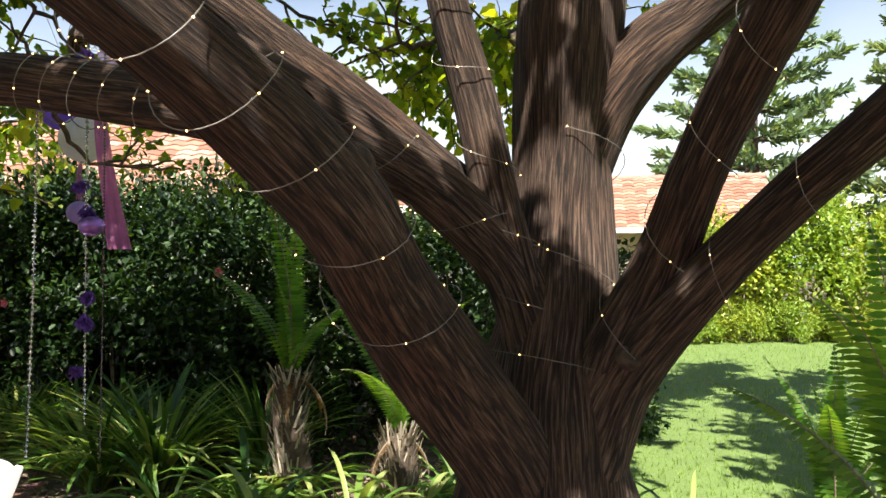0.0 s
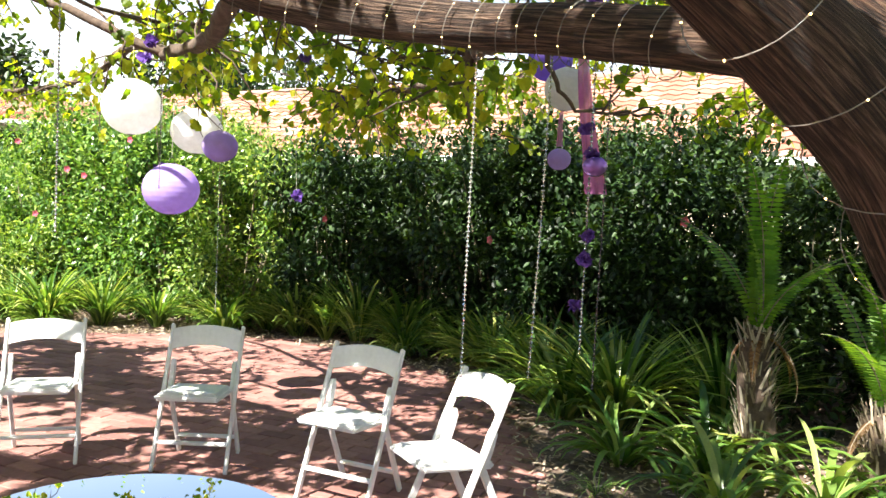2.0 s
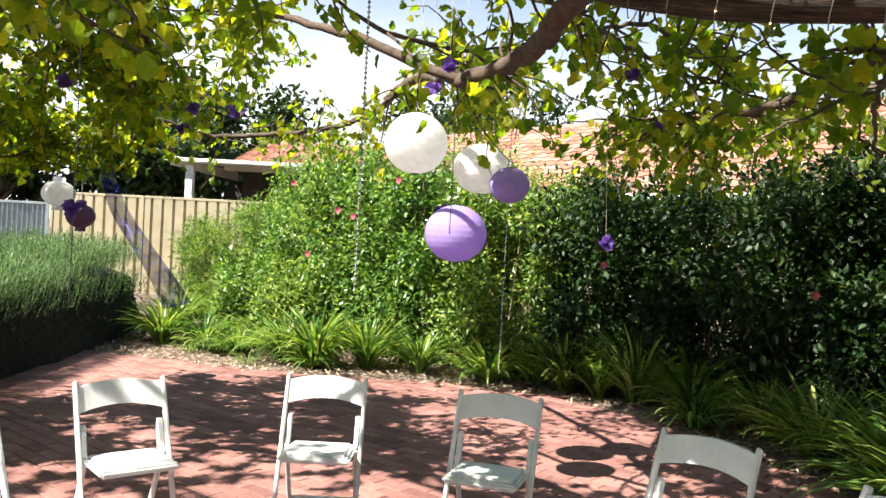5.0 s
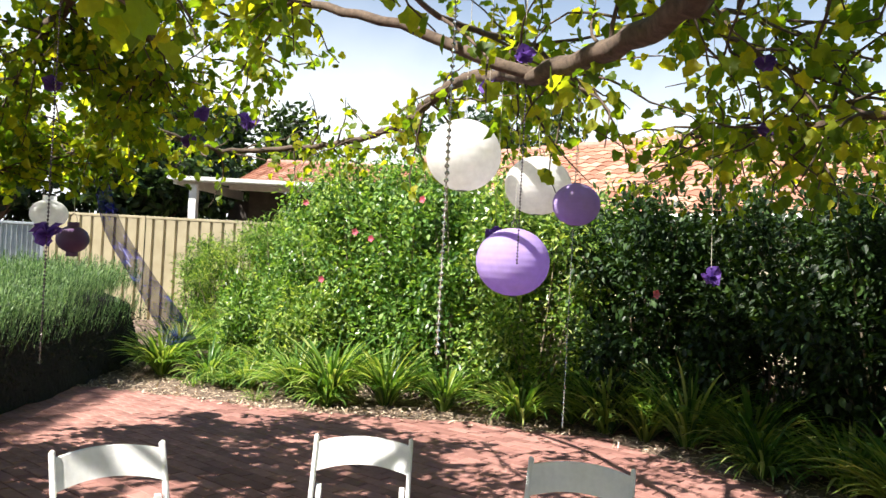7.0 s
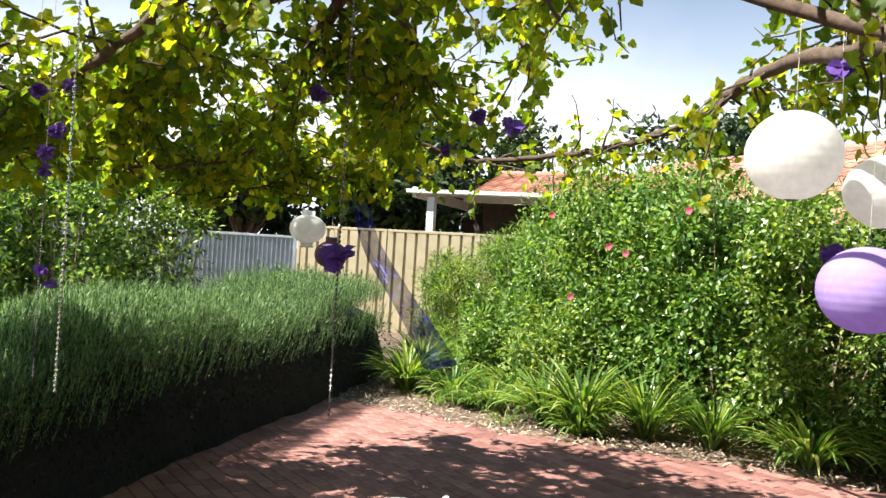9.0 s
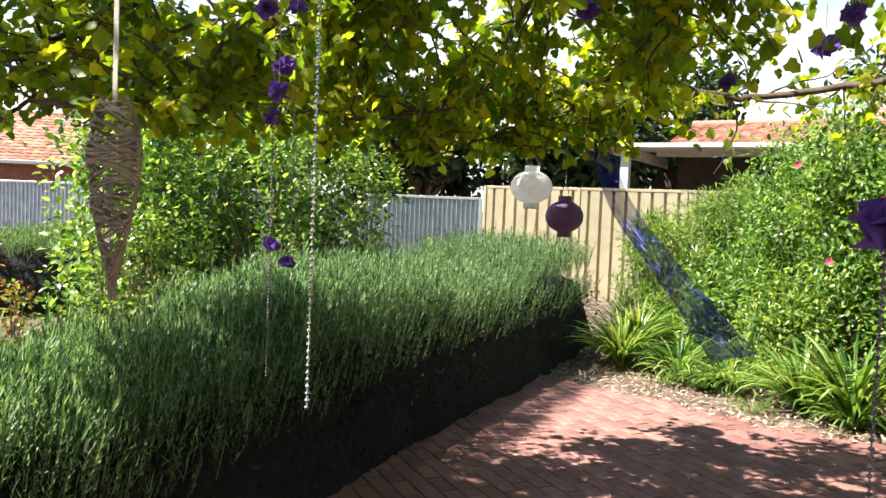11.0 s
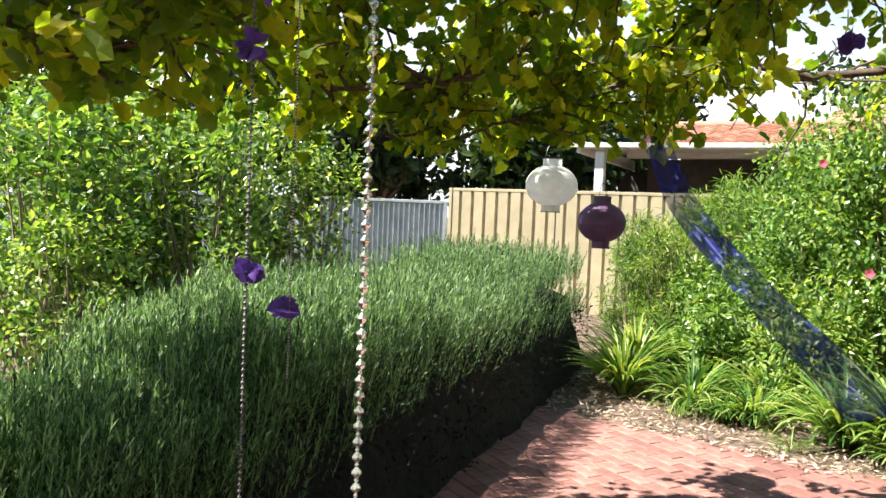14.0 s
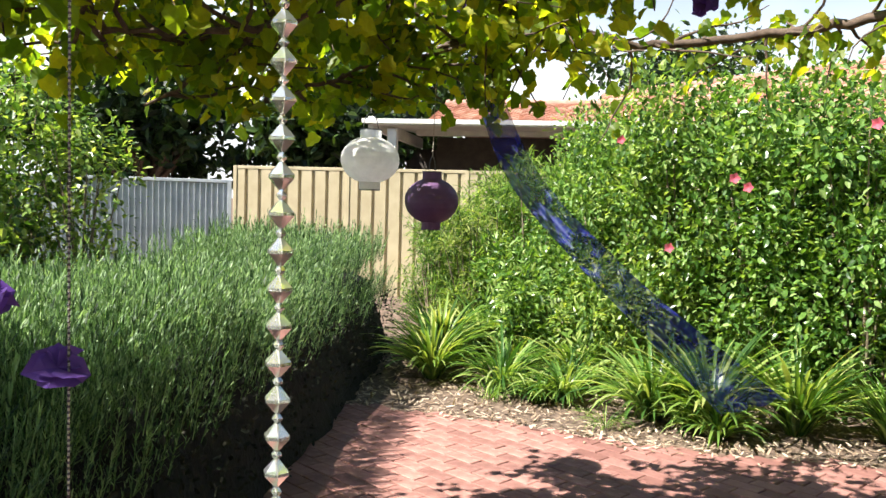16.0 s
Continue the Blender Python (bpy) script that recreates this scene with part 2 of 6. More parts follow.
_p.inputs["Base Color"].default_value, _p.inputs["Roughness"].default_value = (0.84, 0.87, 0.8, 1), 0.06
_p.inputs["Transmission Weight"].default_value, _p.inputs["IOR"].default_value = 0.85, 1.5
DARKBEAD, _nt, _p = material("dark_bead")
_p.inputs["Base Color"].default_value, _p.inputs["Roughness"].default_value = (0.10, 0.085, 0.10, 1), 0.2
MIRROR, _nt, _p = material("mirror")
_p.inputs["Base Color"].default_value, _p.inputs["Metallic"].default_value, _p.inputs["Roughness"].default_value = (0.9, 0.92, 0.93, 1), 1.0, 0.015
PURPLE_GLASS, _nt, _p = material("purple_foil")
_p.inputs["Base Color"].default_value, _p.inputs["Metallic"].default_value, _p.inputs["Roughness"].default_value = (0.3, 0.16, 0.55, 1), 0.6, 0.22
CANE = surface("grey_cane", 30, [(0.3, (0.2, 0.15, 0.11)), (0.7, (0.42, 0.35, 0.28))], 0.9, stretch=(1, 1, 0.2))
CORD = surface("cord", 80, [(0.3, (0.42, 0.38, 0.32)), (0.7, (0.62, 0.58, 0.5))], 0.9)


# ---- mesh helpers ----
def np_mesh(name, verts, faces, mat, smooth=False):
    """A mesh from arrays; faces all have the same number of corners."""
    me = bpy.data.meshes.new(name)
    verts, faces = np.asarray(verts, np.float32), np.asarray(faces, np.int32)
    n, k = faces.shape
    me.vertices.add(len(verts))
    me.vertices.foreach_set("co", verts.ravel())
    me.loops.add(n * k)
    me.loops.foreach_set("vertex_index", faces.ravel())
    me.polygons.add(n)
    me.polygons.foreach_set("loop_start", np.arange(0, n * k, k, dtype=np.int32))
    me.polygons.foreach_set("loop_total", np.full(n, k, np.int32))
    me.polygons.foreach_set("use_smooth", np.full(n, smooth))
    me.update(calc_edges=True)
    me.materials.append(mat)
    return me


def child(name, me, parent, label=""):
    ob = new(name, me)
    ob.parent = parent
    if label:
        ob["label"] = label
    return ob


def part(name, bm, mat, parent, label="", smooth=False):
    me = bpy.data.meshes.new(name)
    for f in bm.faces:
        f.smooth = smooth
    bm.to_mesh(me)
    bm.free()
    me.materials.append(mat)
    return child(name, me, parent, label)


def thing(name, loc, label, category, group="", kind="", rz=0.0):
    ob = new(name)
    ob.matrix_basis = pose(*loc, 0, 0, rz)
    return tagged(ob, label, category, group, kind)


def bar(bm, a, b, w, d, bev=0.004):
    """A bevelled bar from a to b; w: width across x, d: depth."""
    a, b = Vector(a), Vector(b)
    z = (b - a).normalized()
    x = Vector((1, 0, 0)) if abs(z.x) < 0.9 else Vector((0, 1, 0))
    y = z.cross(x).normalized()
    x = y.cross(z)
    m = Matrix((x, y, z)).transposed().to_4x4()
    m.translation = (a + b) / 2
    r = bmesh.ops.create_cube(bm, size=1, matrix=m @ Matrix.Diagonal((w, d, (b - a).length, 1)))
    if bev:
        es = {e for v in r["verts"] for e in v.link_edges}
        bmesh.ops.bevel(bm, geom=list(es), offset=bev, segments=1, affect="EDGES")


def smooth_line(pts, steps):
    """A rounded line through the points (Catmull-Rom)."""
    p = np.array(pts, float)
    p = np.vstack([2 * p[0] - p[1], p, 2 * p[-1] - p[-2]])
    out = []
    for i in range(1, len(p) - 2):
        for s in np.linspace(0, 1, steps, endpoint=False):
            a, b, c, d = p[i - 1:i + 3]
            out.append(0.5 * (2 * b + (c - a) * s + (2 * a - 5 * b + 4 * c - d) * s**2 + (3 * b - a - 3 * c + d) * s**3))
    out.append(p[-2])
    return np.array(out)


def tube_arrays(line, radii, sides, rough=0.0, seed=0.0):
    """Rings of vertices and quads round a line."""
    line, radii = np.asarray(line, float), np.asarray(radii, float)
    tan = np.gradient(line, axis=0)
    tan /= np.linalg.norm(tan, axis=1)[:, None] + 1e-9
    x = np.cross(tan[0], (0.31, 0.9, 0.27))
    x /= np.linalg.norm(x)
    rings = []
    ang = np.linspace(0, 2 * np.pi, sides, endpoint=False)
    for p, t, r in zip(line, tan, radii):
        x = x - t * (x @ t)
        x /= np.linalg.norm(x) + 1e-9
        y = np.cross(t, x)
        rr = np.full(sides, r)
        if rough:
            rr = rr * (1 + rough * np.array([noise.noise(Vector(p * 2.2) + Vector((math.cos(a), math.sin(a), 0)) * 1.1 + Vector((seed, seed, 0))) for a in ang]))
        rings.append(p + (np.cos(ang) * rr)[:, None] * x + (np.sin(ang) * rr)[:, None] * y)
    n = len(line)
    i, j = np.meshgrid(np.arange(n - 1), np.arange(sides), indexing="ij")
    k = (j + 1) % sides
    quads = np.stack([i * sides + j, i * sides + k, (i + 1) * sides + k, (i + 1) * sides + j], -1).reshape(-1, 4)
    return np.vstack(rings), quads


def tube_mesh(name, lines, mat, sides=6):
    vs, fs, o = [], [], 0
    for line, radii in lines:
        v, f = tube_arrays(line, radii, sides)
        vs.append(v), fs.append(f + o)
        o += len(v)
    return np_mesh(name, np.vstack(vs), np.vstack(fs), mat, True)


def scatter(template, faces, places, frames, sizes):
    """Copies of a small template, joined: frames are N x 3 x 3 (columns: across, along, up)."""
    t = np.asarray(template, float)
    v = np.einsum("nij,kj->nki", frames, t) * np.asarray(sizes)[:, None, None] + np.asarray(places)[:, None, :]
    f = np.asarray(faces)[None] + (np.arange(len(v)) * len(t))[:, None, None]
    return v.reshape(-1, 3), f.reshape(-1, np.asarray(faces).shape[1])


def frames_from(along, up):
    along = along / (np.linalg.norm(along, axis=1)[:, None] + 1e-9)
    x = np.cross(along, up)
    x /= np.linalg.norm(x, axis=1)[:, None] + 1e-9
    return np.stack([x, along, np.cross(x, along)], -1)


def rand_dirs(n):
    d = rng.normal(size=(n, 3))
    return d / np.linalg.norm(d, axis=1)[:, None]


# leaf outlines: across, along, up
BROAD = [(0, 0, 0), (0, 0.5, -0.04), (0.34, -0.06, 0.05), (0.5, 0.3, 0.1), (0.33, 0.5, 0.07), (0.36, 0.72, 0.08), (0, 1.0, -0.1),
         (-0.36, 0.72, 0.08), (-0.33, 0.5, 0.07), (-0.5, 0.3, 0.1), (-0.34, -0.06, 0.05)]
BROAD_F = [(1, 0, 2), (1, 2, 3), (1, 3, 4), (1, 4, 5), (1, 5, 6), (1, 6, 7), (1, 7, 8), (1, 8, 9), (1, 9, 10), (1, 10, 0)]
OVAL = [(0, 0, 0), (0.22, 0.3, 0.05), (0.2, 0.65, 0.04), (0, 1, -0.06), (-0.2, 0.65, 0.04), (-0.22, 0.3, 0.05), (0, 0.5, -0.02)]
OVAL_F = [(6, 0, 1), (6, 1, 2), (6, 2, 3), (6, 3, 4), (6, 4, 5), (6, 5, 0)]


# ---- setting ----
def slab(name, outline, z0, z1, mat, label, category, inner=None):
    bm = bmesh.new()
    f = bm.faces.new([bm.verts.new((x, y, z1)) for x, y in outline])
    if z0 is not None:
        g = bmesh.ops.extrude_face_region(bm, geom=[f])
        bmesh.ops.translate(bm, verts=[v for v in g["geom"] if isinstance(v, bmesh.types.BMVert)], vec=(0, 0, z0 - z1))
    bmesh.ops.recalc_face_normals(bm, faces=bm.faces)
    me = bpy.data.meshes.new(name)
    bm.to_mesh(me)
    bm.free()
    me.materials.append(mat)
    return tagged(new(name, me), label, category, kind="structure")


def ground_height(x, y):
    """The garden rises gently towards the steel fence, and dips a little at random."""
    rise = 0.28 * min(1.0, max(0.0, (-x - 10.2) / 3.0)) + 0.1 * min(1.0, max(0.0, (y - 8.6) / 2.0)) * (x < 1.0)
    return rise


def build_ground():
    xs = np.concatenate([[-400, -120, -60, -35], np.arange(-24, 12.1, 0.5), [18, 30, 60, 120, 400]])
    ys = np.concatenate([[-400, -120, -50, -25], np.arange(-10, 26.1, 0.5), [32, 45, 70, 130, 400]])
    v = [(x, y, ground_height(x, y) - 0.02) for x in xs for y in ys]
    n = len(ys)
    f = [(i * n + j, (i + 1) * n + j, (i + 1) * n + j + 1, i * n + j + 1) for i in range(len(xs) - 1) for j in range(n - 1)]
    tagged(new("ground", np_mesh("ground", v, f, SOIL, True)), "brown soil and leaf litter under the whole garden", "ground", kind="structure")


build_ground()
PAVED = [(-9.85, 3.5), (-9.3, 4.2), (-8.5, 5.1), (-8.0, 5.5), (-7.55, 6.3), (-7.0, 7.2), (-6.1, 8.15), (-4.6, 8.4), (-2.9, 8.3), (-1.55, 7.1),
         (-0.7, 6.2), (0.6, 5.2), (2.2, 4.4), (4.5, 3.6), (4.5, -4.0), (-4.0, -4.0), (-3.3, 0.9), (-5.0, 1.75), (-7.4, 2.62)]
slab("pavement", PAVED, -0.06, -0.012, SAND, "sandy bed and joints under the red brick paving", "pavement")
LAWN_EDGE = [(1.5, 9.0), (1.2, 13.0), (1.3, 20.5), (16, 25.0), (30, 22), (30, 4), (6.0, 4.0), (3.2, 7.5)]
slab("lawn", LAWN_EDGE, -0.05, 0.0, LAWN, "mown green lawn dappled with tree shade", "lawn")


def inside(poly, x, y):
    hit = False
    for (ax, ay), (bx, by) in zip(poly, poly[1:] + poly[:1]):
        if (ay > y) != (by > y) and x < (bx - ax) * (y - ay) / (by - ay) + ax:
            hit = not hit
    return hit


# ---- the big tree ----
tree = thing("tree", (1.5, 6.05, 0), "large spreading tree with furrowed brown bark and broad yellow-green leaves", "tree")
TREE0 = np.array((1.5, 6.05, 0.0))


def bark_mesh(name, pts, radii, sides=28, steps=14, rough=0.16, seed=0.0):
    """A limb with uv along its length, so that the bark's furrows run along it."""
    line = smooth_line(pts, steps)
    rad = smooth_line([(r, 0, 0) for r in radii], steps)[:, 0]
    v, f = tube_arrays(line, rad, sides, rough, seed)
    me = np_mesh(name, v - TREE0, f, BARK, True)
    run = np.concatenate([[0], np.cumsum(np.linalg.norm(np.diff(line, axis=0), axis=1))])
    uv = me.uv_layers.new(name="UVMap")
    ring, col = f // sides, f % sides
    u = col / sides
    u[:, 1:3] = np.where(col[:, 1:3] == 0, 1.0, u[:, 1:3])
    girth = rad.mean() * 2 * np.pi
    data = np.stack([u * girth * 3.2, run[ring] * 3.2], -1)
    uv.data.foreach_set("uv", data.astype(np.float32).ravel())
    return me


TRUNK = [(1.52, 6.02, -0.1), (1.5, 6.03, 0.25), (1.48, 6.05, 0.7), (1.47, 6.1, 1.1), (1.5, 6.16, 1.41), (1.52, 6.25, 1.96), (1.55, 6.2, 2.46), (1.6, 6.1, 3.1), (1.6, 5.6, 4.0)]
LIMB_PLAN = {
    "fork": ([(1.5, 6.24, 1.5), (1.54, 6.26, 1.85), (1.66, 6.24, 2.17), (1.84, 6.2, 2.38), (2.03, 6.17, 2.5), (2.4, 6.0, 2.75), (3.2, 5.6, 3.3)], [.1, .12, .12, .115, .1, .09, .06]),
    "left": ([(1.5, 6.0, 0.55), (1.38, 5.88, 0.92), (1.24, 5.68, 1.22), (1.14, 5.36, 1.52), (1.13, 5.03, 1.74), (1.06, 4.81, 1.9), (0.99, 4.62, 2.01), (0.92, 4.4, 2.12), (.75, 3.9, 2.4), (.3, 3.0, 3.0)],
             [.16, .165, .16, .145, .128, .118, .105, .095, .09, .06]),
    "inner": ([(1.5, 6.05, 1.1), (1.38, 5.99, 1.55), (1.2, 5.84, 1.8), (1.05, 5.68, 1.93), (0.9, 5.42, 2.04), (.7, 5.2, 2.2)], [.13, .105, .1, .095, .09, .07]),
    "lit": ([(1.4, 6.05, 1.55), (1.25, 6.01, 1.78), (1.04, 5.93, 1.98), (0.84, 5.78, 2.15), (0.67, 5.61, 2.29), (0.53, 5.42, 2.42), (0.3, 5.1, 2.6), (-.5, 4.4, 3.2)],
            [.09, .095, .095, .1, .1, .095, .085, .05]),
    "stem": ([(1.45, 6.02, 1.2), (1.4, 5.99, 1.5), (1.33, 5.93, 1.83), (1.27, 5.87, 2.14), (1.21, 5.78, 2.41), (1.15, 5.6, 2.8), (1.0, 5.0, 3.5)], [.1, .085, .08, .075, .07, .06, .04]),
    "right": ([(1.6, 6.05, 0.9), (1.72, 6.02, 1.27), (1.88, 5.95, 1.6), (2.0, 5.78, 1.91), (2.12, 5.63, 2.16), (2.27, 5.42, 2.42), (2.6, 4.9, 3.1)], [.14, .125, .095, .084, .086, .085, .05]),
    "low_right": ([(1.62, 6.0, 0.9), (1.76, 6.0, 1.24), (2.01, 5.9, 1.54), (2.27, 5.77, 1.81), (2.46, 5.61, 1.98), (2.78, 5.35, 2.27), (3.6, 4.8, 2.9)], [.14, .12, .09, .078, .074, .07, .05]),
    "elbow": ([(0.67, 5.61, 2.27), (0.3, 5.6, 2.34), (-0.1, 5.86, 2.47), (-0.48, 6.12, 2.6), (-0.66, 6.22, 2.64), (-0.71, 6.3, 2.52), (-0.75, 6.4, 2.36)], [.065, .052, .046, .043, .046, .045, .03]),
    "level": ([(1.05, 4.95, 1.93), (0.8, 5.02, 2.0), (0.43, 5.1, 2.075), (0.11, 5.14, 2.14), (-0.14, 5.09, 2.17), (-0.45, 4.99, 2.22), (-0.79, 4.82, 2.29), (-1.04, 4.64, 2.38), (-1.3, 4.3, 2.6)],
              [.09, .085, .08, .078, .078, .078, .08, .085, .06]),
}
child("trunk", bark_mesh("trunk", TRUNK, [.5, .4, .33, .27, .215, .195, .2, .15, .09], 40, 14, 0.22), tree)
for i, (nm, (pts, rad)) in enumerate(LIMB_PLAN.items()):
    child("limb", bark_mesh("limb", pts, rad, 28, 14, 0.14, 3.0 + i), tree)


KNOT = surface("scar_bark", 24, [(0.3, (0.03, 0.02, 0.013)), (0.7, (0.13, 0.09, 0.062))], 0.9, bumps=0.8, dist=0.02)


def knot(at, towards, r):
    """A healed branch scar: a ring swelling with a sunk middle."""
    bm = bmesh.new()
    bmesh.ops.create_icosphere(bm, subdivisions=3, radius=1)
    d = Vector(towards).normalized()
    m = d.to_track_quat("Z", "Y").to_matrix().to_4x4()
    for v in bm.verts:
        q = math.hypot(v.co.x, v.co.y)
        v.co.z = v.co.z * (0.45 + 0.35 * math.exp(-((q - 0.6) / 0.25) ** 2)) * (1 + 0.2 * noise.noise(v.co * 2))
        v.co *= r
    bmesh.ops.transform(bm, matrix=Matrix.Translation(Vector(at) - Vector(TREE0)) @ m, verts=bm.verts)
    part("knot", bm, KNOT, tree, "healed branch scar", True)


knot((1.18, 4.97, 1.83), (0.75, -0.9, 0.1), 0.066)
knot((1.78, 5.9, 1.3), (0.2, -1, 0.3), 0.05)

